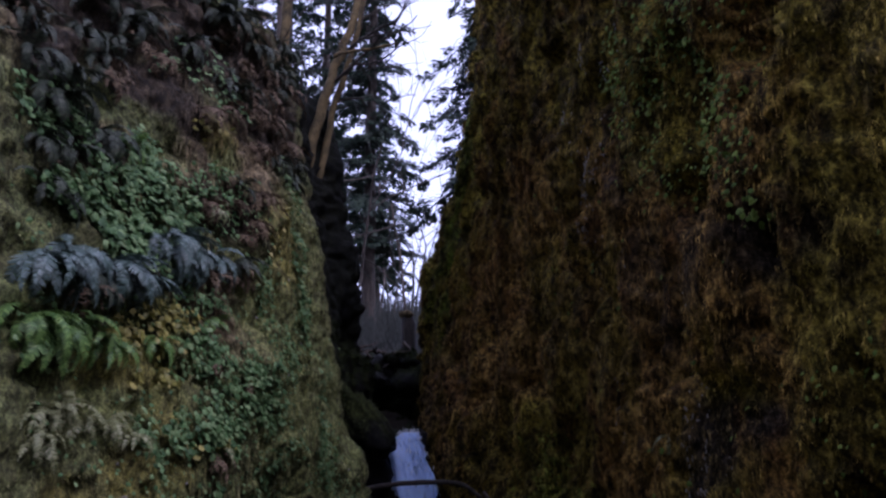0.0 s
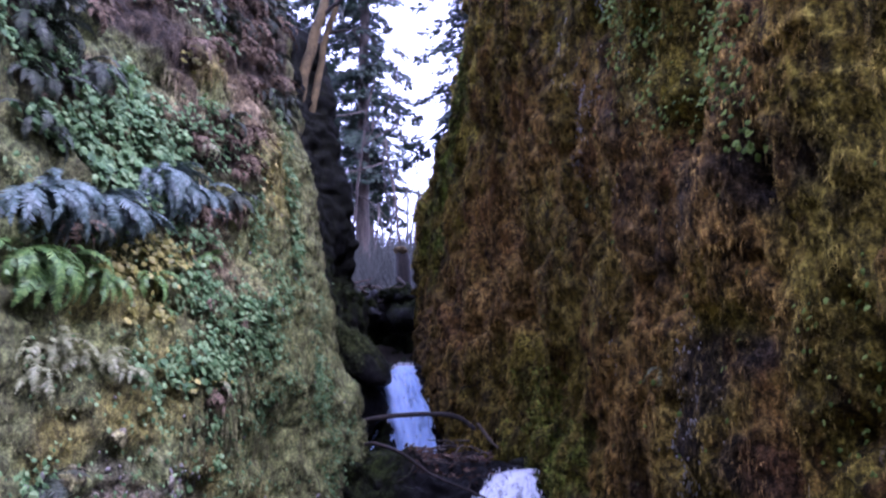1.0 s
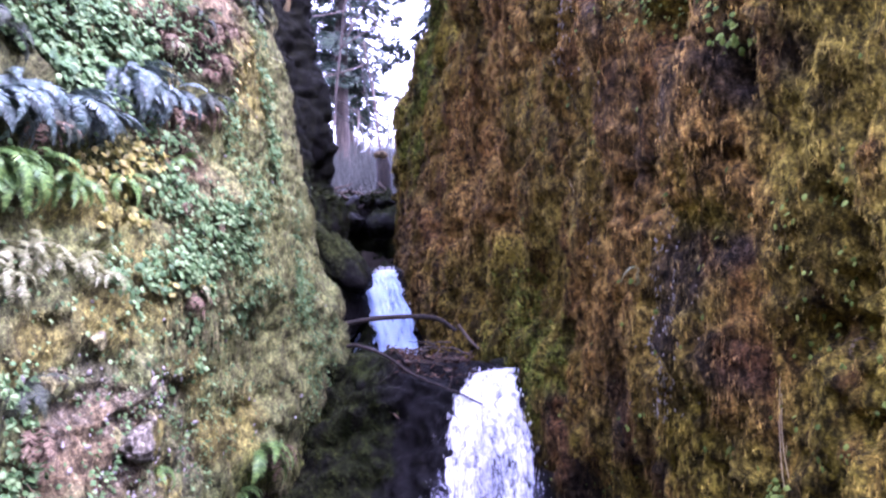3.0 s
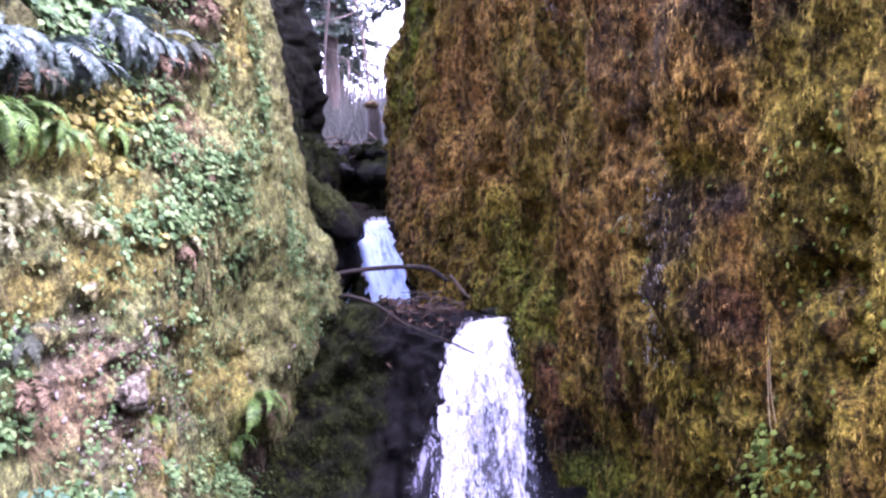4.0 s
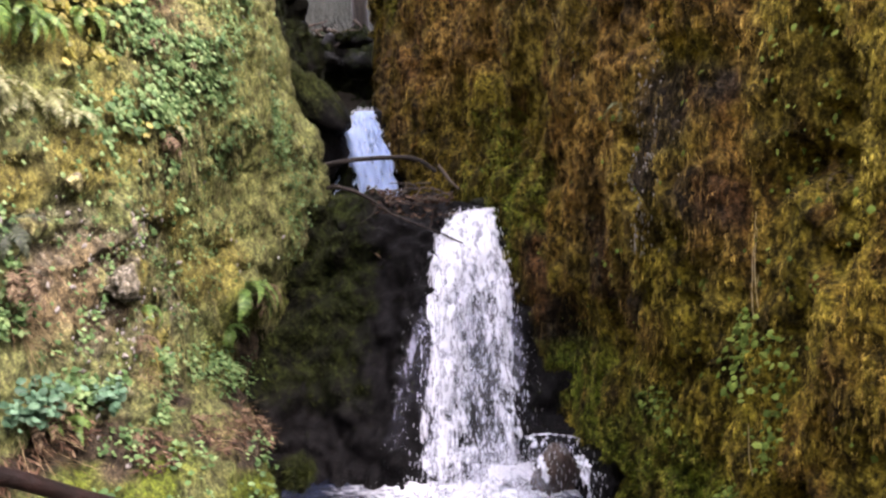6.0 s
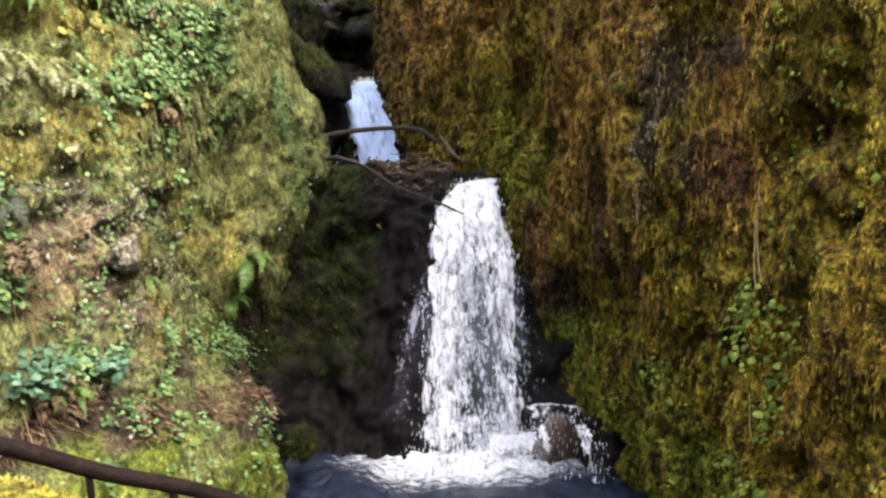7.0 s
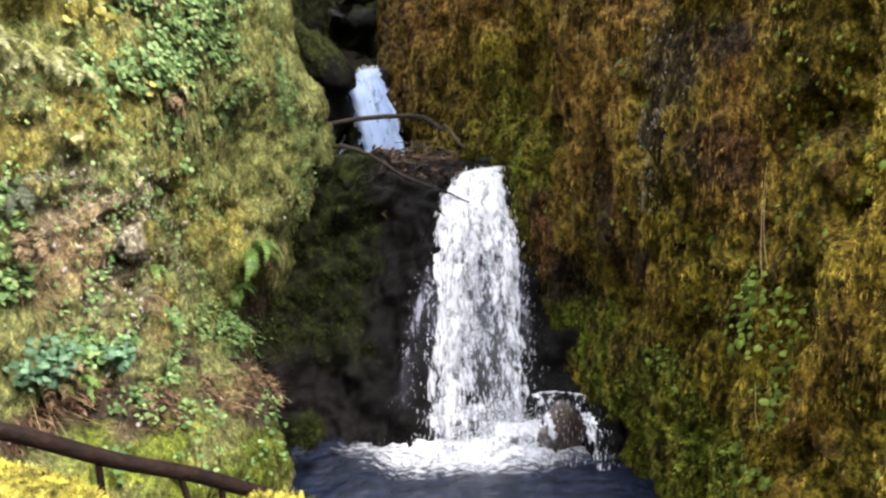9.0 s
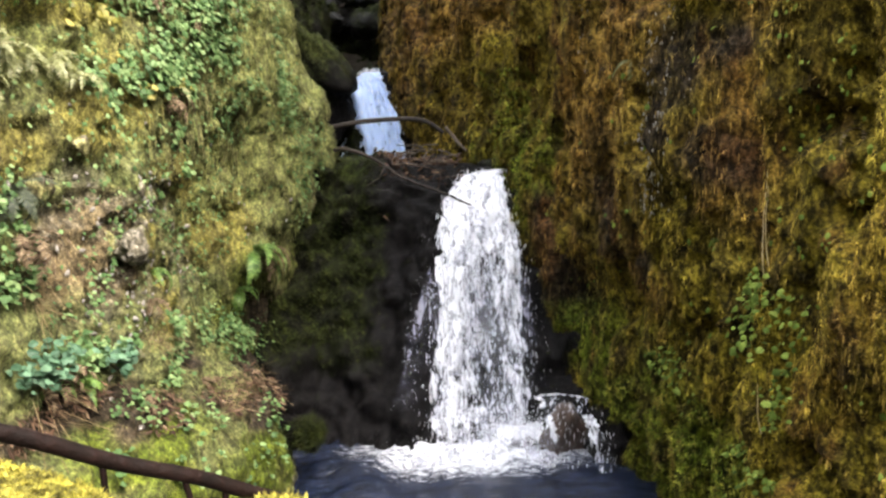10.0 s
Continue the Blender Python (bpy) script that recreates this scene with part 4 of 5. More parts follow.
def ferns():
    rng = np.random.default_rng(21)
    meshes = {k: [frond_mesh("frond", d, v[0], rng, v[2]) for d in (1.5, 2.2, 2.9)] for k, v in FERN_KINDS.items()}
    # cliff, y, z, frond length, fronds, kind
    rows = [
        ("L", 4.35, 4.34, 0.60, 17, "blue"), ("L", 4.62, 4.42, 0.62, 22, "blue"), ("L", 4.92, 4.42, 0.62, 22, "blue"), ("L", 5.2, 4.36, 0.48, 14, "blue"), ("L", 4.75, 4.28, 0.5, 12, "dark"),
        ("L", 5.42, 4.66, 0.52, 17, "blue"), ("L", 5.65, 4.74, 0.55, 18, "blue"), ("L", 5.6, 4.58, 0.45, 14, "blue"), ("L", 4.6, 3.52, 0.42, 11, "pale"), ("L", 4.9, 3.45, 0.36, 9, "pale"), ("L", 4.4, 3.35, 0.36, 9, "pale"), ("L", 5.85, 4.70, 0.55, 19, "blue"), ("L", 6.15, 4.72, 0.5, 16, "blue"), ("L", 6.4, 4.72, 0.42, 13, "dark"), ("L", 6.1, 4.6, 0.45, 9, "dead"), ("L", 6.45, 4.66, 0.4, 9, "dead"),
        ("L", 6.05, 5.12, 0.36, 13, "dead"), ("L", 6.3, 5.2, 0.38, 15, "dead"), ("L", 6.55, 5.1, 0.36, 14, "dead"), ("L", 6.45, 4.95, 0.3, 12, "dead"),
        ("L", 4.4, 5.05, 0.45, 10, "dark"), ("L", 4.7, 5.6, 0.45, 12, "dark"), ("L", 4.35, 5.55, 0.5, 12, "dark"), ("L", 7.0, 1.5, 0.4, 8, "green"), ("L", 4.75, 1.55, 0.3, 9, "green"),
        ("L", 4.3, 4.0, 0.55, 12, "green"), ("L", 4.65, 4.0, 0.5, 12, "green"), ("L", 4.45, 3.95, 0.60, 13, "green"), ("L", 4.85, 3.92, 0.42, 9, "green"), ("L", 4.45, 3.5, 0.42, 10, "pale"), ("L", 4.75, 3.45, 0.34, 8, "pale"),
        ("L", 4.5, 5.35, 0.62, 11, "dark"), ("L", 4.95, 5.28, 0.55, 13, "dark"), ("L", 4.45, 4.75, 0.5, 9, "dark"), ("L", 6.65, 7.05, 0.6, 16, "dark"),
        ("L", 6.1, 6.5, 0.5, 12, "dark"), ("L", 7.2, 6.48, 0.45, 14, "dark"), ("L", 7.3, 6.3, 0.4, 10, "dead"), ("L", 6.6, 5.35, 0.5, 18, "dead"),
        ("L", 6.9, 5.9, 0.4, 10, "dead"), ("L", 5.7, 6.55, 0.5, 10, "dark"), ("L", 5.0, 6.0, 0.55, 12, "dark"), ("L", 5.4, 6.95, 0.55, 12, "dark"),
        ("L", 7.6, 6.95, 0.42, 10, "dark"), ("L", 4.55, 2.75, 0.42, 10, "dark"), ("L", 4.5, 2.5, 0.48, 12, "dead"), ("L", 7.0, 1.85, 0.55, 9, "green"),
        ("L", 7.25, 1.85, 0.55, 8, "dead"), ("L", 5.8, 1.98, 0.34, 3, "green"), ("L", 5.5, 1.85, 0.3, 7, "dead"), ("L", 5.9, 1.12, 0.34, 11, "dead"),
        ("L", 5.2, 1.3, 0.36, 9, "dead"), ("L", 4.6, 4.2, 0.45, 7, "dead"), ("L", 5.9, 4.5, 0.4, 7, "dead"), ("L", 4.5, 1.75, 0.4, 8, "dead"),
        ("L", 4.6, 1.6, 0.3, 8, "green"), ("L", 6.3, 0.95, 0.3, 7, "dead"), ("R", 5.4, 3.36, 0.24, 4, "pale"), ("R", 4.0, 3.0, 0.25, 4, "dead"),
    ]
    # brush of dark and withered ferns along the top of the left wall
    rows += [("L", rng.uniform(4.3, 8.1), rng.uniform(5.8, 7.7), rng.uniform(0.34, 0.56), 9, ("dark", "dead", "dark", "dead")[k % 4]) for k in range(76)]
    rows += [("L", rng.uniform(4.3, 6.6), rng.uniform(3.2, 5.6), rng.uniform(0.2, 0.4), 7, ("dead", "green", "pale", "dark")[k % 4]) for k in range(18)]
    for which, y, z, length, count, kind in rows:
        p, n = on_wall(*((LEFT, LEFT_N) if which == "L" else (RIGHT, RIGHT_N)), y, z)
        heading = math.atan2(n[1], n[0])
        fern = thing("fern", FERN_KINDS[kind][1], "fern", pose(*p), group="ferns on the canyon wall")
        hang = kind == "dead"
        for k in range(count):
            turn = heading + radians(-80 + 160 * (k + 0.5) / count) * (0.8 if hang else 1) + rng.uniform(-0.15, 0.15)
            lift = rng.uniform(-55, -5) if hang else rng.uniform(-52, 5) if kind == "blue" else rng.uniform(-40, 15)
            size = length * rng.uniform(0.52, 0.85)
            m = Matrix.Rotation(turn, 4, "Z") @ Matrix.Rotation(radians(-lift), 4, "Y") @ Matrix.Rotation(rng.uniform(-0.5, 0.5), 4, "X") @ Matrix.Scale(size, 4)
            part("frond", meshes[kind][rng.integers(0, 3)], fern, m=m)


ferns()


# ---------------------------------------------------------------- low leafy plants
def leaf_proto(lobes, fold):
    """A small rounded leaf, 1 long, lying in x (forward) and y, folded along its midrib."""
    a = np.linspace(-2.75, 2.75, 9)
    r = 0.5 * (1 + 0.13 * np.cos(a * lobes)) * (1 - 0.12 * np.abs(a) / 2.75)
    rim = np.stack([0.5 + r * np.cos(a), r * np.sin(a) * 0.95, -fold * np.abs(np.sin(a)) * r + 0 * a - 0.1 * (0.5 + np.cos(a) * r)], 1)
    v = np.concatenate([[(0.08, 0, 0)], [(0.5, 0, 0.03)], rim])
    f = [(1, 2 + k, 3 + k) for k in range(8)] + [(0, 1, 2), (0, 10, 1)]
    return v, np.array(f)


LEAF_GREEN = leaf_material("leaf_green", [(0.0, (0.055, 0.12, 0.04)), (0.5, (0.14, 0.26, 0.09)), (1.0, (0.30, 0.43, 0.18))], 0.6, 0.25, 0.25)
LEAF_TEAL = leaf_material("leaf_blue_green", [(0.0, (0.04, 0.10, 0.055)), (0.5, (0.09, 0.20, 0.115)), (1.0, (0.18, 0.33, 0.20))], 0.55, 0.25, 0.3)
LEAF_YELLOW = leaf_material("leaf_yellowing", [(0.0, (0.20, 0.20, 0.045)), (0.6, (0.38, 0.35, 0.075)), (1.0, (0.56, 0.48, 0.14))], 0.5, 0.25)
LEAF_DEAD = leaf_material("leaf_litter", [(0.0, (0.03, 0.017, 0.012)), (0.5, (0.085, 0.046, 0.028)), (0.85, (0.17, 0.10, 0.06)), (1.0, (0.38, 0.27, 0.18))], 0.75, 0.05, 0.2)
LEAF_LIGHT = leaf_material("leaf_yellow_green", [(0.0, (0.08, 0.125, 0.022)), (0.5, (0.18, 0.26, 0.045)), (1.0, (0.34, 0.43, 0.09))], 0.7, 0.3, 0.12)
LEAVES = [leaf_proto(n, f) for n, f in ((3, 0.15), (5, 0.3), (4, 0.05))]


def leafy(points, normals, y, z, ry, rz, count, size, mat, name, label, category, rng, lift=0.05):
    """A patch of leaves on a cliff round y, z."""
    keep = lambda q: np.clip(1.4 - ((q[:, 1] - y) / ry) ** 2 - ((q[:, 2] - z) / rz) ** 2 + 0.7 * rough(q, 0.2, 2, 96), 0, 1) ** 2 + 1e-12
    p, n = spread(points, normals, count, rng, keep)
    p = p + n * (lift * rng.random((count, 1)) + 0.035)
    face = n * (0.9 if z > 2.3 else 0.55) + UP * (0.45 if z > 2.3 else 0.75) + rng.normal(0, 0.33, (count, 3))
    ahead = n + rng.normal(0, 0.6, (count, 3)) - UP * 0.5
    shape = np.array((1.7, 0.45, 1.0)) if mat == LEAF_DEAD else np.ones(3)
    me = sown(name, LEAVES, p, frames(face, ahead), (size * rng.uniform(0.55, 1.35, count))[:, None] * shape, mat, rng)
    thing(name, label, category, data=me, kind="stuff")


def low_plants():
    rng = np.random.default_rng(33)
    left = [
        (5.6, 4.98, 0.36, 0.32, 330, 0.06), (5.35, 5.2, 0.22, 0.25, 150, 0.055), (5.0, 4.64, 0.36, 0.14, 190, 0.065), (4.6, 4.78, 0.3, 0.16, 150, 0.062),
        (5.4, 4.52, 0.3, 0.12, 110, 0.055), (5.75, 3.97, 0.22, 0.16, 80, 0.055), (6.1, 3.72, 0.48, 0.28, 300, 0.055), (5.75, 3.42, 0.34, 0.2, 160, 0.06),
        (6.6, 3.52, 0.32, 0.2, 120, 0.05), (7.4, 4.85, 0.14, 0.34, 90, 0.06), (7.3, 4.25, 0.14, 0.18, 40, 0.06), (7.8, 3.2, 0.18, 0.26, 190, 0.034),
        (7.95, 2.5, 0.22, 0.5, 150, 0.03), (7.8, 3.75, 0.22, 0.3, 70, 0.034), (5.9, 1.5, 0.22, 0.2, 80, 0.055), (6.7, 1.2, 0.36, 0.2, 190, 0.045),
        (7.3, 0.95, 0.3, 0.2, 140, 0.04), (4.75, 1.76, 0.26, 0.14, 110, 0.055), (5.1, 1.62, 0.12, 0.1, 30, 0.06),
        (4.35, 2.25, 0.16, 0.1, 50, 0.055), (5.43, 1.0, 0.24, 0.12, 60, 0.055), (6.0, 0.7, 0.34, 0.15, 90, 0.05), (4.67, 1.04, 0.14, 0.1, 24, 0.06),
        (4.9, 5.0, 0.4, 0.26, 200, 0.058), (4.5, 5.3, 0.3, 0.25, 130, 0.055), (5.9, 4.3, 0.3, 0.12, 60, 0.05), (6.7, 4.5, 0.12, 0.3, 70, 0.045), (7.0, 4.0, 0.3, 0.3, 90, 0.04), (5.0, 1.25, 0.2, 0.12, 50, 0.045), (5.5, 1.32, 0.2, 0.14, 60, 0.042), (6.35, 1.4, 0.25, 0.15, 90, 0.04), (5.75, 0.5, 0.3, 0.15, 60, 0.042), (5.1, 0.8, 0.25, 0.15, 50, 0.045), (4.9, 2.1, 0.3, 0.2, 60, 0.04), (4.4, 2.6, 0.2, 0.3, 80, 0.042), (5.3, 2.75, 0.5, 0.3, 60, 0.034), (5.7, 2.2, 0.5, 0.3, 60, 0.034), (6.4, 2.2, 0.4, 0.4, 70, 0.036), (6.2, 5.2, 0.3, 0.3, 90, 0.045), (5.2, 3.35, 0.25, 0.2, 60, 0.05), (6.9, 3.1, 0.3, 0.3, 80, 0.04), (7.5, 5.6, 0.2, 0.4, 60, 0.045), (5.85, 2.95, 0.08, 0.1, 14, 0.05), (5.95, 2.72, 0.08, 0.06, 10, 0.05), (6.2, 6.2, 0.5, 0.3, 90, 0.05),
    ]
    for y, z, ry, rz, count, size in left:
        leafy(LEFT, LEFT_N, y, z, ry * 1.1, rz * 1.1, int(count * (2.0 if z > 2.3 else 1.4 if z > 1.1 else 0.6)), size * (0.82 if z > 2.3 else 0.82), LEAF_GREEN, "leafy_herb", "patch of small rounded green leaves on mossy rock", "herb", rng)
    leafy(LEFT, LEFT_N, 4.40, 1.80, 0.20, 0.13, 110, 0.055, LEAF_TEAL, "leafy_herb", "clump of large blue-green lobed leaves on the bank", "herb", rng, 0.16)
    leafy(LEFT, LEFT_N, 4.95, 1.66, 0.14, 0.10, 60, 0.05, LEAF_TEAL, "leafy_herb", "clump of large blue-green lobed leaves on the bank", "herb", rng, 0.12)
    for y, z, ry, rz, count, size in [(5.45, 4.12, 0.3, 0.12, 120, 0.05), (5.1, 3.98, 0.3, 0.1, 90, 0.05), (5.25, 3.95, 0.35, 0.1, 60, 0.05), (5.75, 3.25, 0.25, 0.08, 40, 0.045), (5.3, 3.72, 0.3, 0.1, 40, 0.05), (6.0, 5.75, 0.2, 0.15, 30, 0.045), (6.9, 5.1, 0.3, 0.3, 40, 0.04)]:
        leafy(LEFT, LEFT_N, y, z, ry, rz, count, size, LEAF_YELLOW, "leafy_herb", "yellowing leaves on a mossy ledge", "herb", rng)
    right = [
        (5.3, 5.7, 0.4, 0.3, 130, 0.05), (4.9, 6.1, 0.3, 0.2, 70, 0.05), (5.0, 5.2, 0.45, 0.4, 130, 0.05), (4.45, 5.15, 0.28, 0.3, 70, 0.055), (4.7, 5.8, 0.28, 0.22, 80, 0.055), (5.6, 6.0, 0.3, 0.22, 70, 0.045),
        (4.1, 4.85, 0.16, 0.16, 30, 0.055), (4.14, 4.54, 0.09, 0.09, 22, 0.065), (4.22, 1.98, 0.2, 0.22, 90, 0.06), (4.0, 1.65, 0.16, 0.15, 36, 0.055),
        (5.25, 1.35, 0.2, 0.12, 45, 0.05), (4.3, 1.15, 0.16, 0.12, 34, 0.055), (4.74, 2.31, 0.05, 0.05, 7, 0.11), (3.8, 3.6, 0.2, 0.3, 20, 0.05), (3.9, 2.7, 0.3, 0.5, 26, 0.045),
    ]
    for y, z, ry, rz, count, size in right:
        leafy(RIGHT, RIGHT_N, y, z, ry * 1.15, rz * 1.15, int(count * 1.6), size * 0.64, LEAF_LIGHT, "leafy_herb", "loose cluster of rounded green leaves among hanging moss", "herb", rng, 0.12)
    leafy(LEFT, LEFT_N, 6.0, 3.6, 2.2, 2.0, 1200, 0.03, LEAF_GREEN, "leafy_herb", "scattered tiny green leaves in the moss", "herb", rng)
    leafy(RIGHT, RIGHT_N, 6.0, 3.0, 3.0, 3.0, 280, 0.032, LEAF_LIGHT, "leafy_herb", "scattered tiny leaves in the hanging moss", "herb", rng)
    for y, z, ry, rz, count in [(4.45, 1.5, 0.4, 0.12, 170), (5.95, 0.95, 0.5, 0.1, 170), (6.5, 0.75, 0.4, 0.12, 140), (5.2, 4.42, 0.3, 0.06, 40), (5.2, 1.15, 0.3, 0.12, 110)]:
        leafy(LEFT, LEFT_N, y, z, ry, rz, count, 0.038, LEAF_DEAD, "leaf_litter", "brown fallen leaves lying on the bank", "leaves", rng, 0.02)


def white_flecks():
    """Two small white leaves caught in the moss."""
    white = plain_material("white_leaf", (0.55, 0.56, 0.52), (0.80, 0.80, 0.76), 30, 0.6, tone=1.0)
    for y, z, size in [(7.64, 2.01, 0.03), (8.13, 1.44, 0.045)]:
        p, n = on_wall(LEFT, LEFT_N, y, z)
        v, f = LEAVES[0]
        thing("leaf", "small white leaf caught in the moss", "leaf", Matrix.Translation(p + 0.06 * n) @ Matrix(frames(n[None], UP[None])[0].tolist()).to_4x4() @ Matrix.Scale(size, 4), mesh_of("leaf", v, f, white))


def pale_chips():
    """Small pale flakes of rock and lichen that show through the thin moss."""
    rng = np.random.default_rng(44)
    chip = plain_material("pale_rock", (0.18, 0.16, 0.145), (0.50, 0.47, 0.44), 30, 0.7, tone=0.7)
    v, f = stone(1.0, 5, (1, 0.75, 0.35), 0.3, 1)
    p, n = spread(LEFT, LEFT_N, 200, rng, lambda q: near(q, L_BARE) * np.clip(rough(q, 0.25, 2, 46) + 0.3, 0, 1) + 0.01 * ((q[:, 1] > 4) & (q[:, 1] < 8.4) & (q[:, 2] > 1) & (q[:, 2] < 5)))
    me = sown("rock_chips", [(v, f)], p + 0.012 * n, frames(n + rng.normal(0, 0.3, n.shape), rng.normal(0, 1, n.shape)), rng.uniform(0.007, 0.036, len(p)), chip, rng, smooth=True)
    thing("rock_chips", "pale flakes of rock showing through thin moss", "rock", data=me, kind="stuff")


def ledge_litter():
    """Brown leaves and bits washed onto the ledge above the lower fall."""
    rng = np.random.default_rng(47)
    p, n = spread(STEP, STEP_N, 700, rng, lambda q: ((q[:, 0] > -0.62) & (q[:, 0] < 0.22) & (q[:, 1] > 8.1) & (q[:, 1] < 9.9)).astype(float) + 1e-12)
    face = UP + rng.normal(0, 0.45, (len(p), 3))
    me = sown("leaf_litter", LEAVES, p + (0, 0, 0.015) + rng.random((len(p), 1)) * (0, 0, 0.04), frames(face, rng.normal(0, 1, (len(p), 3))), rng.uniform(0.03, 0.065, len(p))[:, None] * (1.4, 0.7, 1), LEAF_DEAD, rng)
    thing("leaf_litter", "wet brown leaves washed onto the ledge", "leaves", data=me, kind="stuff")


def wet_glints():
    """Thin pale flakes in upright rows on the right wall, standing for wet glints."""
    rng = np.random.default_rng(45)
    flake = plain_material("wet_glint_rock", (0.16, 0.14, 0.12), (0.42, 0.39, 0.36), 30, 0.35, spec=0.5)
    v, f = stone(1.0, 6, (0.35, 0.6, 1.3), 0.3, 1)
    rows = lambda q: np.clip(1.2 - np.abs(q[:, 1] - 5.3 - 0.32 * (q[:, 2] - 2.6)) / 0.75, 0, 1) * ((q[:, 2] > 2.4) & (q[:, 2] < 6.5)) * np.clip(rough(q * (1, 1, 0.15), 0.16, 2, 47) - 0.1, 0, 1) ** 2
    p, n = spread(RIGHT, RIGHT_N, 1000, rng, lambda q: rows(q) + 1e-9)
    me = sown("rock_chips", [(v, f)], p + 0.03 * n, frames(np.repeat(UP[None], len(p), 0) + rng.normal(0, 0.12, n.shape), n), rng.uniform(0.005, 0.014, len(p)), flake, rng, smooth=True)
    thing("rock_chips", "pale flakes standing for wet glints between hanging moss strands", "rock", data=me, kind="stuff")


low_plants()
white_flecks()
pale_chips()
ledge_litter()
wet_glints()
# ---------------------------------------------------------------- boulders, driftwood
BARK = plain_material("wet_bark", (0.014, 0.010, 0.008), (0.062, 0.046, 0.034), 18, 0.7, (1, 1, 0.3))
PALE_WOOD = plain_material("weathered_wood", (0.07, 0.05, 0.036), (0.20, 0.155, 0.12), 18, 0.8)
STRAW = plain_material("dry_straw", (0.30, 0.22, 0.11), (0.60, 0.48, 0.28), 20, 0.8, tone=1.0)
MOSSY_BARK = plain_material("mossy_bark", (0.05, 0.04, 0.02), (0.24, 0.17, 0.07), 7, 0.9)


def boulder(place, size, seed, squash, mossy, label, spin=0, cover=0.0, rock=None, lean=0):
    v, f = stone(size, seed, squash)
    up = v[:, 2] / np.abs(v[:, 2]).max()
    green = np.clip((up + cover + 0.35 * rough(v * 3 + seed, 0.5, 2, seed)) * 2 * mossy, 0, 1)
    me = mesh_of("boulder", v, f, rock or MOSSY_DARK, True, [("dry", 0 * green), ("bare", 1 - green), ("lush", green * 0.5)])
    rock_thing = thing("boulder", label, "boulder", pose(*place, 0, lean, spin), me)
    if cover > 0.3:
        rng = np.random.default_rng(seed + 200)
        at = rng.choice(len(v), 1400, p=green / green.sum())
        n = v[at] / np.linalg.norm(v[at], axis=1, keepdims=True)
        tufts = [blade_tuft(rng, 4, d) for d in (0.2, 0.6)]
        coat = sown("moss", tufts, v[at] + rng.normal(0, 0.012, (len(at), 3)), frames(np.repeat(UP[None], len(at), 0), n + 1e-3), rng.uniform(0.02, 0.05, len(at)), rock or MOSSY_DARK, rng, extra=[("lush", 0.5 * rng.random(len(at)))])
        tagged(part("moss", coat, rock_thing), kind="stuff")


KNOBS = [(4.96, 2.97, 0.09), (5.41, 2.63, 0.08), (5.44, 2.40, 0.1), (5.21, 2.30, 0.12), (4.98, 2.63, 0.07), (4.71, 2.74, 0.09), (6.03, 2.29, 0.07), (4.87, 2.81, 0.06)]


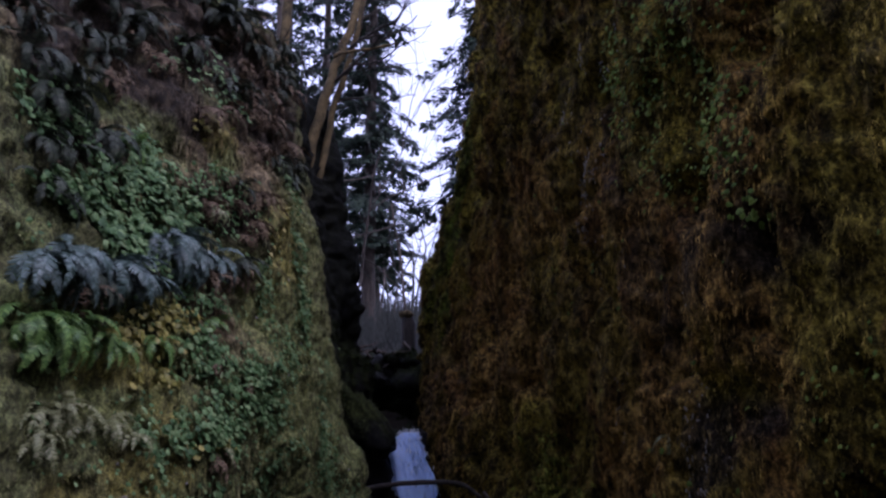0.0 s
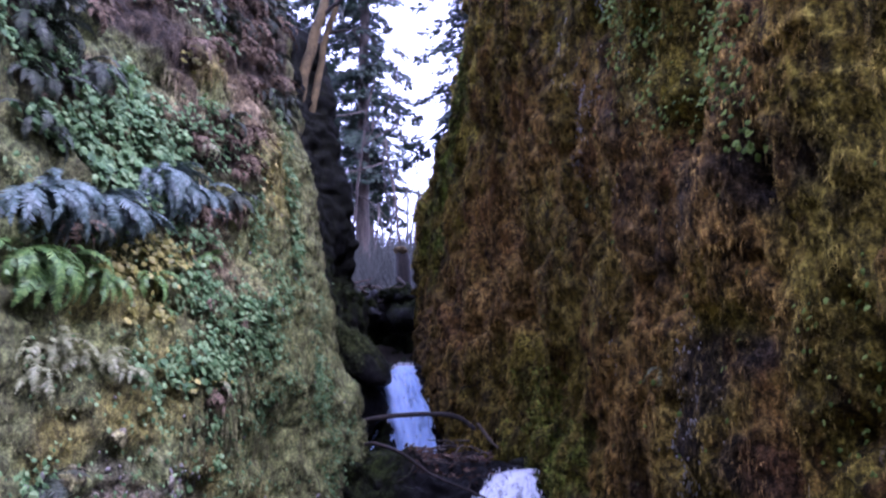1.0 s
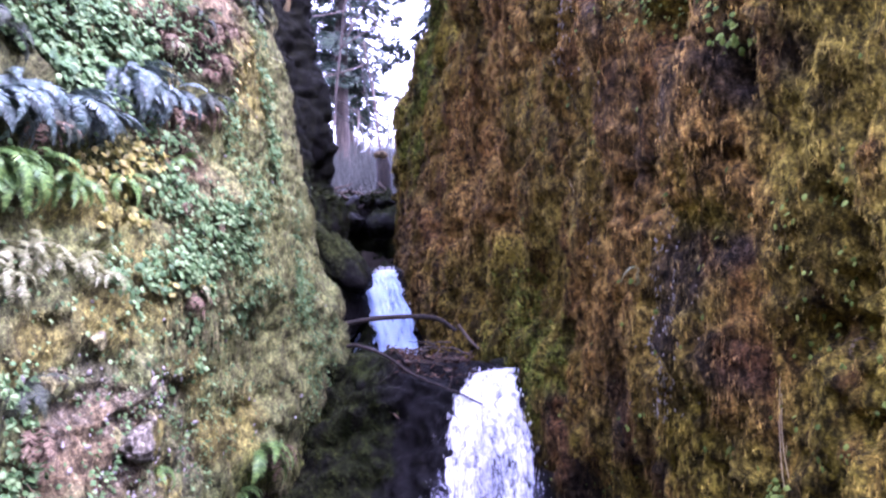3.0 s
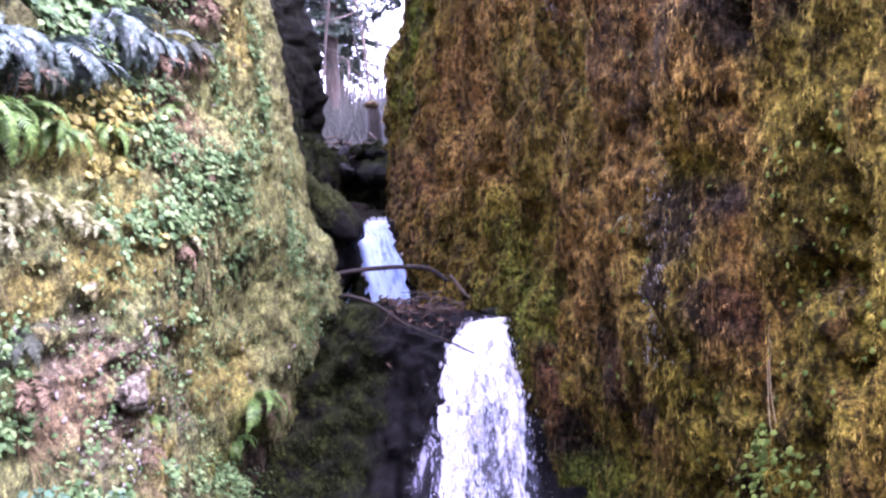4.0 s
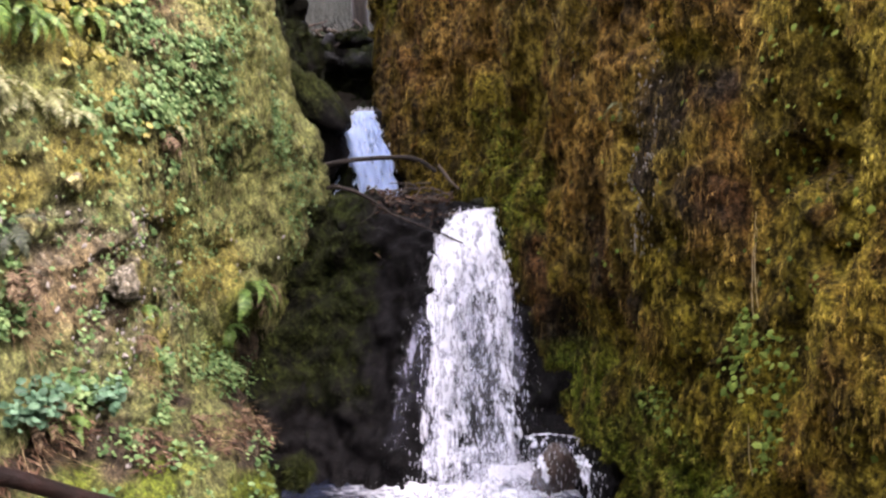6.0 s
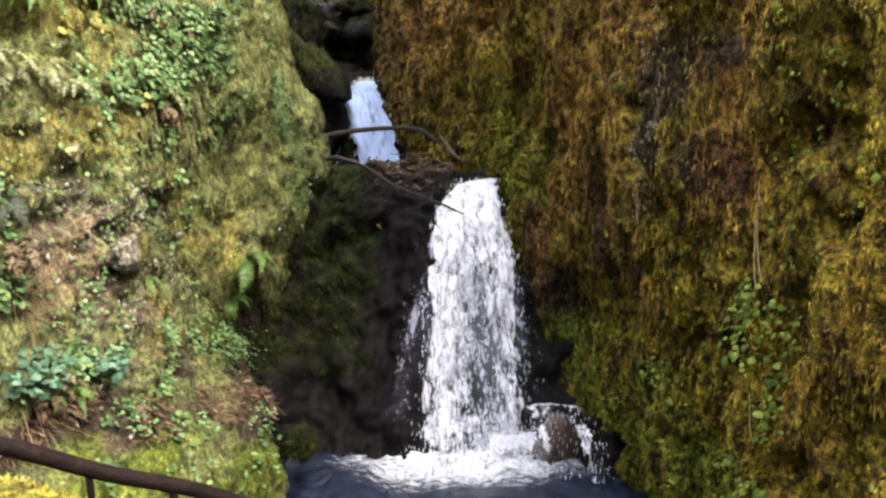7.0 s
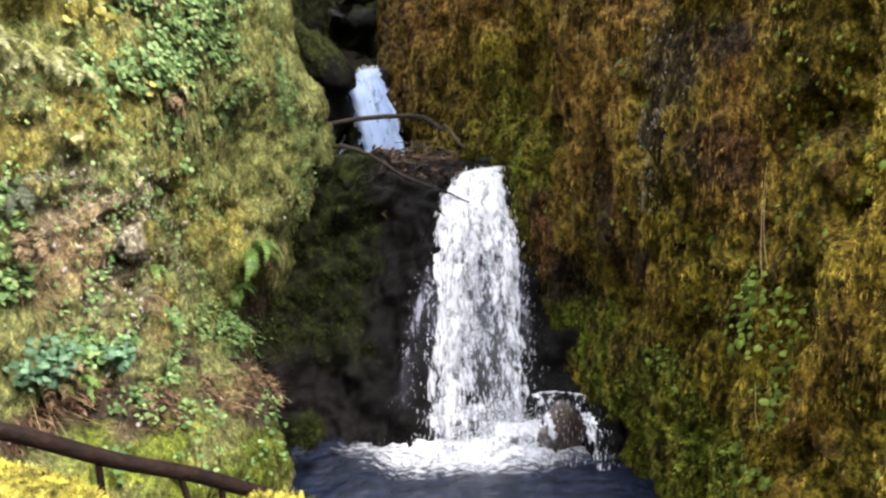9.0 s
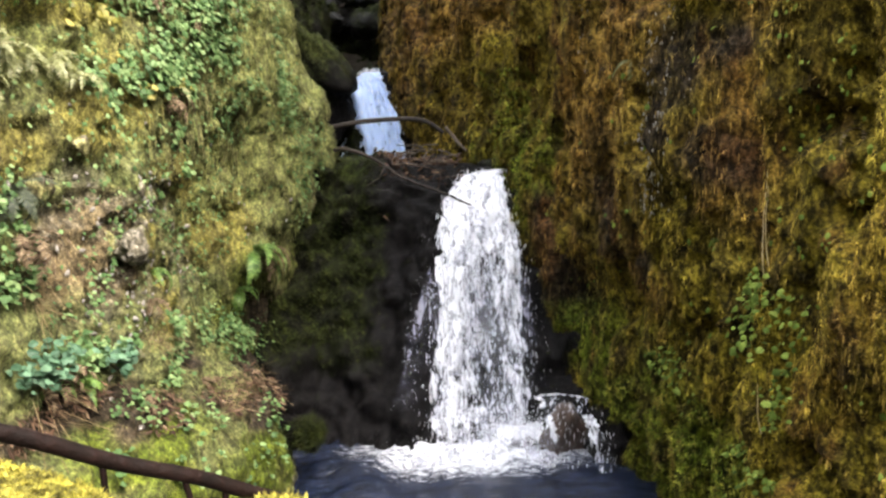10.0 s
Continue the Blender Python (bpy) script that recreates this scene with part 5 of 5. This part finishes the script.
def boulders():
    dark, green = "dark wet boulder wedged in the cleft", "boulder with a cap of green moss in the cleft"
    for place, size, seed, squash, mossy, label in [
        ((-2.0, 15.35, 4.45), 0.36, 1, (1, 0.9, 0.9), 0.6, dark), ((-1.25, 15.7, 4.72), 0.36, 2, (1.2, 1, 0.62), 1.0, green),
        ((-1.62, 15.5, 4.62), 0.24, 3, (1, 1, 0.8), 0.3, dark), ((-1.02, 15.2, 4.30), 0.42, 4, (1, 0.8, 1.0), 0.5, dark),
        ((-2.15, 14.7, 4.0), 0.46, 5, (0.8, 1, 1.2), 0.4, dark), ((-1.75, 15.1, 4.25), 0.26, 6, (1.1, 1, 0.7), 0.1, dark),
        ((-1.95, 13.6, 3.55), 0.40, 8, (0.7, 1, 1.3), 0.6, green), ((-1.45, 15.9, 4.45), 0.5, 9, (1.6, 0.5, 0.8), 0.0, dark),
        ((-1.62, 10.9, 3.95), 0.30, 10, (0.8, 1, 1.4), 0.5, green),
        ((-0.80, 8.35, 2.22), 0.34, 11, (0.9, 0.8, 0.9), 1.0, "round boulder with dull green moss on the ledge"),
        ((1.48, 6.75, 0.12), 0.34, 13, (0.9, 1, 1.0), 0.0, "wet black boulder at the pool's edge"),
        ((0.85, 8.9, 2.30), 0.36, 16, (0.8, 1.1, 0.6), 1.0, "mossy boulder on the ledge beside the fall"),
    ]:
        boulder(place, size * 1.08, seed, squash, mossy, label, seed * 47, 0.32 if place[1] > 10 and mossy > 0.2 else 0.0)
    boulder((1.04, 6.80, 0.17), 0.31, 12, (0.95, 0.75, 1.1), 0.0, "small wet brown boulder under the side spill", 60, rock=plain_material("wet_brown_rock", (0.05, 0.035, 0.028), (0.20, 0.135, 0.10), 7, 0.35, spec=0.5, bump=0.8))
    boulder((-1.36, 16.45, 4.78), 0.30, 33, (1.2, 0.8, 0.7), 1.0, "boulder with a cap of green moss below the stump", 15, 0.5, DULL_MOSS)
    nose = "moss-covered boulder leaning out beside the upper fall"
    boulder((-1.46, 10.5, 3.50), 0.44, 7, (0.72, 0.8, 1.45), 1.0, nose, 0, 0.6, DULL_MOSS, -30)
    boulder((-1.45, 10.75, 2.95), 0.44, 17, (0.9, 0.9, 1.2), 0.6, "dark wet boulder wedged in the cleft", 70, 0.1)
    boulder((-1.12, 6.42, 0.40), 0.16, 19, (1.0, 0.9, 1.0), 1.0, "small round boulder with yellow-green moss", 10, 0.7)
    # a pale slab that juts from the left wall, yellow moss on one end
    p, n = on_wall(LEFT, LEFT_N, 5.42, 2.26)
    v, f = stone(0.25, 22, (0.55, 1.25, 0.6), 0.3)
    gold = np.clip(v[:, 1] * 14 + 1.0, 0, 1)
    me = mesh_of("rock_slab", v, f, MOSS_L, True, [("dry", 0 * gold), ("bare", 1 - gold), ("lush", 0 * gold), ("gold", gold), ("tint", 0 * gold + 0.5)])
    thing("rock_slab", "pale slab of rock half covered with yellow moss", "rock", pose(*(p + 0.06 * n), 0, 8, 0), me)
    for k, (y, z, size) in enumerate(KNOBS):
        p, n = on_wall(LEFT, LEFT_N, y, z)
        v, f = stone(size, 80 + k, (0.5, 1.0, 0.9), 0.35, 3)
        one = np.ones(len(v))
        patch = np.clip(1.1 + 2.2 * rough(v + k, 0.08, 2, 83), 0, 1)
        me = mesh_of("rock_knob", v, f, MOSS_L, True, [("bare", patch), ("lush", 0.3 * one), ("dry", 0.4 * one), ("tint", 0.7 * one)])
        thing("rock_knob", "knob of bare pale rock showing through the moss", "rock", pose(*p, 0, 0, 31 * k), me)
    # a broken, hollow stump on the far jam
    stump = thing("stump", "broken dark stump with a mossy top", "stump", pose(-1.31, 16.9, 4.80))
    v, f = tube([(0, 0, 0), (0.01, 0, 0.35), (0.0, 0, 0.7), (-0.03, 0, 0.92)], (0.2, 0.16, 0.15, 0.12), 12)
    v = v * (1 + 0.12 * rough(v, 0.12, 2, 4))[:, None]
    part("trunk", mesh_of("trunk", v, f, BARK), stump)
    v, f = stone(0.17, 31, (1, 1, 0.7), 0.3, 2)
    part("moss_cap", mesh_of("moss_cap", v + (-0.04, 0, 0.93), f, MOSSY_BARK), stump, "tuft of moss")


def root_tangle():
    """Bare roots and sticks wedged among the far boulders."""
    rng = np.random.default_rng(61)
    jam = thing("root_tangle", "tangle of bare grey roots wedged between boulders", "roots")
    for k in range(16):
        c = np.array((rng.uniform(-2.1, -1.3), rng.uniform(15.3, 16.0), rng.uniform(4.55, 4.95)))
        a, l = rng.uniform(0, 6.3), rng.uniform(0.12, 0.32)
        d = np.array((math.cos(a), 0.3 * math.sin(a), rng.uniform(-0.5, 0.6))) * l
        part("root", mesh_of("root", *tube(wiggly([c - d, c + rng.normal(0, 0.06, 3), c + d], 0.03, 60 + k, 10), np.linspace(0.035, 0.012, 10), 6), PALE_WOOD if k % 3 else BARK), jam)


def wiggly(points, wobble, seed, steps=24):
    p = np.array(points, float)
    line = glide(np.linspace(0, 1, steps), np.linspace(0, 1, len(p)), p)
    return line + wobble * np.stack([rough(line * 3 + k * 9.1, 0.5, 2, seed + k) for k in range(3)], 1)


def driftwood():
    rng = np.random.default_rng(5)
    b = thing("branch", "long bare branch lying across the upper fall", "branch")
    part("limb", mesh_of("limb", *tube(wiggly([(-1.348, 9.01, 2.725), (-1.087, 8.92, 2.788), (-0.781, 8.92, 2.842), (-0.178, 8.88, 2.851), (0.092, 8.83, 2.707)], 0.008, 1), np.linspace(0.03, 0.022, 24), 8), BARK), b)
    part("limb", mesh_of("limb", *tube(wiggly([(0.11, 8.83, 2.761), (0.182, 8.78, 2.671), (0.254, 8.70, 2.59), (0.326, 8.65, 2.527)], 0.006, 2), np.linspace(0.022, 0.012, 24), 8), PALE_WOOD), b)
    b = thing("branch", "crooked branch hanging over the edge of the ledge", "branch")
    part("limb", mesh_of("limb", *tube(wiggly([(-1.0, 8.3, 2.60), (-0.84, 8.1, 2.62), (-0.62, 8.05, 2.53), (-0.3, 7.98, 2.33), (0.05, 7.85, 2.2), (0.32, 7.72, 2.10)], 0.012, 3), np.linspace(0.022, 0.01, 24), 8), BARK), b)
    part("limb", mesh_of("limb", *tube(wiggly([(-0.5, 8.02, 2.46), (-0.55, 7.95, 2.36), (-0.66, 7.9, 2.28)], 0.01, 4), np.linspace(0.01, 0.004, 24), 6), BARK), b)
    part("limb", mesh_of("limb", *tube(wiggly([(0.0, 7.88, 2.22), (0.03, 7.84, 2.32), (0.04, 7.8, 2.42)], 0.01, 5), np.linspace(0.008, 0.004, 24), 6), PALE_WOOD), b)
    pile = thing("twig_pile", "tangle of brown twigs caught on the ledge", "twigs")
    for k in range(26):
        c = np.array((rng.uniform(-0.55, 0.18), rng.uniform(8.3, 9.6), rng.uniform(2.40, 2.52)))
        a, l = rng.uniform(0, 6.3), rng.uniform(0.08, 0.26)
        d = np.array((math.cos(a), math.sin(a), rng.uniform(-0.25, 0.35))) * l
        part("twig", mesh_of("twig", *tube(wiggly([c - d, c + (0, 0, 0.02), c + d], 0.012, k, 8), np.linspace(0.011, 0.004, 8), 5), PALE_WOOD if k % 5 < 3 else BARK), pile)
    # dry stems on the right wall
    for y, z, l in [(4.32, 2.22, 0.58), (4.28, 2.25, 0.45), (4.35, 2.1, 0.42), (4.22, 1.35, 0.3), (7.0, 4.0, 0.3)]:
        p, n = on_wall(RIGHT, RIGHT_N, y, z)
        base = p + 0.02 * n
        top = base + 0.04 * n + (0, rng.uniform(-0.03, 0.03), l)
        thing("dry_stem", "thin straw-coloured dry grass stem", "grass stem", data=mesh_of("dry_stem", *tube(wiggly([base, (base + top) / 2 + 0.02 * n, top], 0.01, int(y * 10), 10), np.linspace(0.0034, 0.0016, 10), 5), STRAW))
    straw = leaf_material("straw", [(0.0, (0.18, 0.12, 0.06)), (1.0, (0.42, 0.32, 0.18))], 0.8, 0, 0.2)
    proto = (np.array([(-0.006, 0, 0), (0.006, 0, 0), (0.004, 0.0, 1.0), (-0.004, 0.0, 1.0)]), np.array([(0, 1, 2, 3)]))
    for y, z, r, count in [(5.9, 1.0, 0.15, 60), (4.5, 1.55, 0.25, 60), (4.55, 2.2, 0.12, 50), (6.6, 0.8, 0.2, 18), (5.55, 1.6, 0.12, 40)]:
        pts, nn = spread(LEFT, LEFT_N, count, rng, lambda q: np.clip(1 - np.hypot(q[:, 1] - y, q[:, 2] - z) / r, 0, 1) + 1e-12)
        ways = nn * 0.6 + rng.normal(0, 0.5, (count, 3)) - UP * 0.5
        me = sown("dry_grass", [proto], pts + 0.02 * nn, frames(ways, nn + 0.1), rng.uniform(0.12, 0.34, count), straw, rng)
        thing("dry_grass", "wisp of dry straw-coloured grass and stalks", "grass", data=me, kind="stuff")


boulders()
root_tangle()
driftwood()
# ---------------------------------------------------------------- trees above and beyond the cleft
CONIFER_BARK = plain_material("conifer_bark", (0.05, 0.04, 0.035), (0.20, 0.16, 0.13), 6, 0.9, (1, 1, 0.25))
NEEDLES = leaf_material("needles", [(0.0, (0.012, 0.03, 0.02)), (0.5, (0.03, 0.06, 0.035)), (1.0, (0.07, 0.11, 0.06))], 0.6, 0.25)
GREY_TWIG = plain_material("grey_twigs", (0.14, 0.15, 0.125), (0.33, 0.35, 0.30), 10, 0.9, tone=0.3)


def bough_mesh(rng, bare):
    """A conifer bough 1 long: drooping stem, side twigs and flat sprays of needles with gaps."""
    t = np.linspace(0, 1, 9)
    line = np.stack([t, 0.06 * np.sin(t * 4 + rng.uniform(0, 6)), 0.10 * t - 0.30 * t ** 2], 1)
    V, Q = tube(line, np.linspace(0.018, 0.004, 9), 4)
    V, Q, T = list(V), list(map(tuple, Q)), []
    T += [0.1] * len(V)
    for k in range(44):
        s = rng.uniform(0.08, 1.0)
        root = np.array([np.interp(s, t, line[:, c]) for c in range(3)])
        side = rng.choice((-1, 1))
        l = (0.34 * (1 - s * 0.75) + 0.05) * rng.uniform(0.6, 1.2)
        d = np.array((0.6, side * 0.8, rng.uniform(-0.35, 0.05)))
        n = len(V)
        w = np.array((0.003, 0, 0.003))
        V += [root - w, root + w, root + d * l + w * 0.5, root + d * l - w * 0.5]
        Q.append((n, n + 1, n + 2, n + 3))
        T += [0.1] * 4
        if rng.random() < bare:
            continue
        for j in range(9):
            c = root + d * l * rng.uniform(0.15, 1.1) + rng.normal(0, 0.018, 3)
            e = np.array((rng.uniform(0.1, 0.8), side * rng.uniform(0.0, 0.9), rng.uniform(-0.9, 0.1)))
            e *= rng.uniform(0.05, 0.115) / np.linalg.norm(e)
            g = np.cross(e, (0.3, 0.2, 1)) * rng.uniform(0.2, 0.42)
            n = len(V)
            V += [c, c + e * 0.5 + g, c + e, c + e * 0.5 - g]
            Q.append((n, n + 1, n + 2, n + 3))
            T += [0.2 + 0.8 * rng.random()] * 4
    me = bpy.data.meshes.new("bough")
    me.from_pydata([tuple(v) for v in V], [], Q)
    me.attributes.new("tint", "FLOAT", "POINT").data.foreach_set("value", np.array(T, np.float32))
    me.materials.append(NEEDLES)
    return me


def conifer(place, height, radius, first, reach, count, boughs, rng, label):
    tree = thing("conifer", label, "conifer", pose(*place), group="conifers beyond the cleft")
    line = wiggly([(0, 0, -0.3), (0.02, 0, height * 0.4), (0, 0, height)], 0.03, int(height * 7), 18)
    part("trunk", mesh_of("trunk", *tube(line, np.linspace(radius, 0.03, 18), 10), CONIFER_BARK), tree)
    for k in range(count):
        f = (k + rng.random()) / count
        z = first + (height * 0.97 - first) * f
        size = reach * (1 - 0.75 * f) * rng.uniform(0.55, 1.15)
        m = Matrix.Translation((0, 0, z)) @ Matrix.Rotation(k * 2.4 + rng.uniform(-0.5, 0.5), 4, "Z") @ Matrix.Rotation(rng.uniform(-0.1, 0.3), 4, "Y") @ Matrix.Scale(size, 4)
        part("bough", boughs[rng.integers(0, len(boughs))], tree, m=m)
    return tree


def twiggy(start, way, length, radius, depth, rng, out, bend=0.25):
    """Limbs that fork and thin out, gathered in out as tubes."""
    steps = 6
    p, d = np.array(start, float), np.array(way, float) / np.linalg.norm(way)
    pts = [p.copy()]
    for k in range(steps):
        d = d + rng.normal(0, bend / 2, 3) + (0, 0, 0.04)
        d /= np.linalg.norm(d)
        p = p + d * length / steps
        pts.append(p.copy())
    out.append(tube(pts, np.linspace(radius, radius * 0.55, steps + 1), 5 if radius < 0.03 else 8))
    if depth:
        for k in range(rng.integers(2, 5)):
            at = pts[rng.integers(2, steps + 1)]
            twiggy(at, d + rng.normal(0, 0.75, 3), length * rng.uniform(0.45, 0.75), radius * 0.5, depth - 1, rng, out, bend)


def bare_tree(name, place, way, length, radius, depth, mat, label, rng, category="tree", bend=0.2):
    tree = thing(name, label, category, pose(*place))
    out = []
    twiggy((0, 0, -0.2), way, length, radius, depth, rng, out, bend)
    part("trunk", mesh_of("trunk", *out[0], mat), tree)
    if out[1:]:
        tagged(part("crown", mesh_of("crown", *merged(out[1:]), mat), tree), kind="stuff")
    return tree


def forest():
    rng = np.random.default_rng(14)
    boughs = [bough_mesh(rng, b) for b in (0.05, 0.15, 0.3, 0.1)]
    tall = "tall dark conifer with drooping sparse boughs"
    conifer((-3.48, 27, slope(27)), 27, 0.26, 2.6, 2.2, 190, boughs, rng, tall)
    conifer((-6.4, 25, slope(25)), 24, 0.24, 2.0, 2.8, 56, boughs, rng, tall)
    conifer((-5.9, 31, slope(31)), 28, 0.26, 2.0, 3.0, 100, boughs, rng, tall)
    conifer((-8.0, 33, slope(33)), 28, 0.3, 3, 3.4, 36, boughs, rng, tall)
    conifer((-5.4, 46, slope(46)), 16, 0.2, 2, 2.6, 60, boughs, rng, tall)
    conifer((-0.9, 40, slope(40)), 6, 0.12, 0.8, 1.3, 45, boughs, rng, "small conifer among bare trees")
    conifer((0.5, 16.6, 8.0), 8, 0.13, 0.3, 2.1, 110, boughs, rng, "dark conifer on the rim of the canyon")
    conifer((2.6, 20, 9.5), 14, 0.2, 1.0, 3.0, 50, boughs, rng, "dark conifer on the rim of the canyon")
    # leaning alders on the left rim
    lean = "leaning bare tree with orange-brown mossy bark"
    for base, pts, r in [((-2.42, 11.2, 7.2), [(0, 0, -0.4), (0.2, 0, 0.7), (0.43, 0, 1.5), (0.74, 0, 2.5), (1.2, 0.1, 4.5), (1.45, 0.3, 7)], 0.085),
                         ((-2.26, 11.4, 7.2), [(0, 0, -0.4), (0.2, 0, 0.8), (0.42, 0, 1.6), (0.62, 0, 2.6), (0.85, 0.1, 4.6), (1.05, 0.3, 7)], 0.055),
                         ((-2.70, 10.9, 7.5), [(0, 0, -0.4), (0.0, 0, 1.5), (0.05, 0, 3), (0.1, 0.1, 5), (0.1, 0.3, 8)], 0.09)]:
        tree = thing("tree", lean, "tree", pose(*base), group="bare trees on the rim")
        line = wiggly(pts, 0.03, int(r * 1000), 26)
        part("trunk", mesh_of("trunk", *tube(line, np.linspace(r, r * 0.45, 26), 10), MOSSY_BARK), tree)
        for k in range(7):
            at = line[rng.integers(6, 25)]
            out = []
            twiggy(at, (rng.uniform(0.2, 1.2), rng.uniform(-0.5, 0.5), rng.uniform(0, 0.6)), rng.uniform(0.6, 1.2), r * 0.35, 2, rng, out, 0.35)
            part("limb", mesh_of("limb", *merged(out), BARK), tree)
    branch = thing("branch", "bare mossy branch reaching over the cleft", "branch")
    part("limb", mesh_of("limb", *tube(wiggly([(-2.0, 11, 8.75), (-1.75, 11, 8.83), (-1.4, 11, 8.86), (-1.06, 11, 8.95)], 0.015, 3), np.linspace(0.03, 0.014, 24), 6), MOSSY_BARK), branch)
    # thin bare trees and brush up the valley
    for k in range(26):
        x, y = rng.uniform(-5.5, -0.5), rng.uniform(20, 48)
        bare_tree("bare_tree", (x * y / 30, y, slope(y) - 0.1), (rng.uniform(-0.15, 0.15), 0, 1), rng.uniform(2.5, 6), rng.uniform(0.02, 0.06), 3, GREY_TWIG if k % 2 else CONIFER_BARK, "thin bare grey tree up the valley", rng)
    for k in range(34):
        x, y = rng.uniform(-3.2, -0.4), rng.uniform(17.8, 30)
        bare_tree("shrub", (x * y / 18, y, slope(y) - 0.12), (rng.uniform(-0.5, 0.5), 0, 1), rng.uniform(0.7, 1.6), 0.014, 2, GREY_TWIG, "leafless grey shrub on the slope", rng, "shrub", 0.4)
    # leafless brush that greys the whole slope
    V, Q = [], []
    for k, t in enumerate((0, 0.5, 1.0)):
        w = 0.014 * (1 - 0.7 * t)
        V += [(-w + 0.12 * t * t, 0, t), (w + 0.12 * t * t, 0, t)]
    Q = np.array([(0, 1, 3, 2), (2, 3, 5, 4)])
    n = 5200
    y = rng.uniform(18.6, 40, n)
    x = rng.uniform(-4.2, 0.4, n) * y / 22
    at = np.stack([x, y, slope(y) - 0.1], 1)
    lean = np.stack([rng.normal(0, 0.45, n), rng.normal(0, 0.3, n), np.ones(n)], 1)
    me = sown("brush", [(np.array(V), Q)], at, frames(lean, rng.normal(0, 0.3, (n, 3)) + (1, 0, 0)), rng.uniform(0.2, 0.85, n) * (0.6 + y / 40), GREY_TWIG, rng)
    thing("brush", "leafless grey brush covering the valley slope", "brush", data=me, kind="stuff")
    # brush on the left rim
    for k in range(14):
        x, y = rng.uniform(-3.4, -1.9), rng.uniform(7.0, 9.5)
        bare_tree("shrub", (x, y, 7.4 + 0.5 * (-2 - x)), (rng.uniform(-0.2, 0.6), rng.uniform(-0.4, 0.1), 1), rng.uniform(0.4, 0.9), 0.01, 2, BARK, "leafless dark shrub on the rim", rng, "shrub", 0.4)


forest()
# ---------------------------------------------------------------- rail and parapet
def handrail():
    rail = thing("handrail", "rusty dark brown metal pipe handrail on thin posts", "railing")
    bar = plain_material("rusty_pipe", (0.005, 0.003, 0.0025), (0.02, 0.009, 0.007), 14, 0.6, spec=0.12, bump=0.5)
    start, end = np.array((-1.582, 1.745, 2.770)), np.array((-0.506, 2.802, 1.814))
    t = np.linspace(0, 1, 40)[:, None]
    line = start + (end - start) * t
    line[:, 2] += 0.006 * np.sin(t[:, 0] * 19)
    part("rail", mesh_of("rail", *tube(line, 0.025, 12), bar), rail)
    for f in (0.12, 0.549, 0.709, 0.802):
        top = start + (end - start) * f
        bend = 0.03 if f == 0.709 else 0.0
        pts = [top + (0, 0, -h) + np.array((bend * math.sin(h * 9), 0, 0)) for h in np.linspace(0.01, 1.05, 10)]
        part("post", mesh_of("post", *tube(pts, 0.011, 8), bar), rail)


handrail()


def parapet():
    """A low stone parapet under thick yellow moss, close in front of the eye."""
    rng = np.random.default_rng(9)
    u, a = np.linspace(0, 1, 110), np.linspace(0, 1, 60)
    U, A = np.meshgrid(u, a)
    start, end = np.array((-1.9, 2.05)), np.array((1.2, 0.72))
    along = (end - start) / np.linalg.norm(end - start)
    across = np.array((-along[1], along[0]))
    xy = start + U[..., None] * (end - start)
    prof_w = glide(a, (0, 0.25, 0.4, 0.6, 0.75, 1), (-0.17, -0.19, -0.13, 0.13, 0.19, 0.17))
    prof_z = glide(a, (0, 0.25, 0.4, 0.6, 0.75, 1), (-0.75, -0.12, 0.0, 0.0, -0.12, -0.75))
    top = np.interp(xy[..., 0], (-1.9, -0.95, -0.77, -0.66, -0.56, -0.46, -0.38, -0.28, -0.15, 1.2), (2.46, 2.49, 2.47, 2.42, 2.37, 2.46, 2.535, 2.52, 2.36, 2.2))
    p = np.concatenate([xy + prof_w[:, None, None] * across, (top + prof_z[:, None])[..., None]], -1)
    n = grid_normals(p)
    n = n * np.sign(n[30, 55, 2])
    p = p + n * (0.03 * rough(p, 0.18, 3, 7) + 0.012 * rough(p, 0.04, 2, 8))[..., None]
    one = np.ones(p.shape[0] * p.shape[1])
    wall = thing("parapet", "low stone parapet thickly covered with bright yellow moss", "parapet")
    part("stonework", mesh_of("stonework", p.reshape(-1, 3), grid_faces(*U.shape), PARAPET_MOSS, True, [("dry", 0 * one), ("bare", 0 * one), ("lush", one * 0.5), ("tint", one * 0.3)]), wall)
    q, m = spread(p, n, 16000, rng, lambda r: np.clip((r[:, 2] - 2.2) * 4, 0.02, 1) * (r[:, 0] < 0.3))
    tufts = [blade_tuft(rng, 4, d) for d in (-0.4, 0.0, 0.4)]
    size = rng.uniform(0.008, 0.02, len(q))
    extra = [("dry", 0 * size), ("bare", 0 * size), ("lush", rng.random(len(q)))]
    me = sown("moss_tufts", tufts, q, frames(m + rng.normal(0, 0.3, m.shape), rng.normal(0, 1, m.shape)) @ np.array(((0, 0, 1.0), (0, 1, 0), (1, 0, 0)))[None], size, PARAPET_MOSS, rng, extra=extra)
    tagged(part("moss", me, wall), kind="stuff")


parapet()
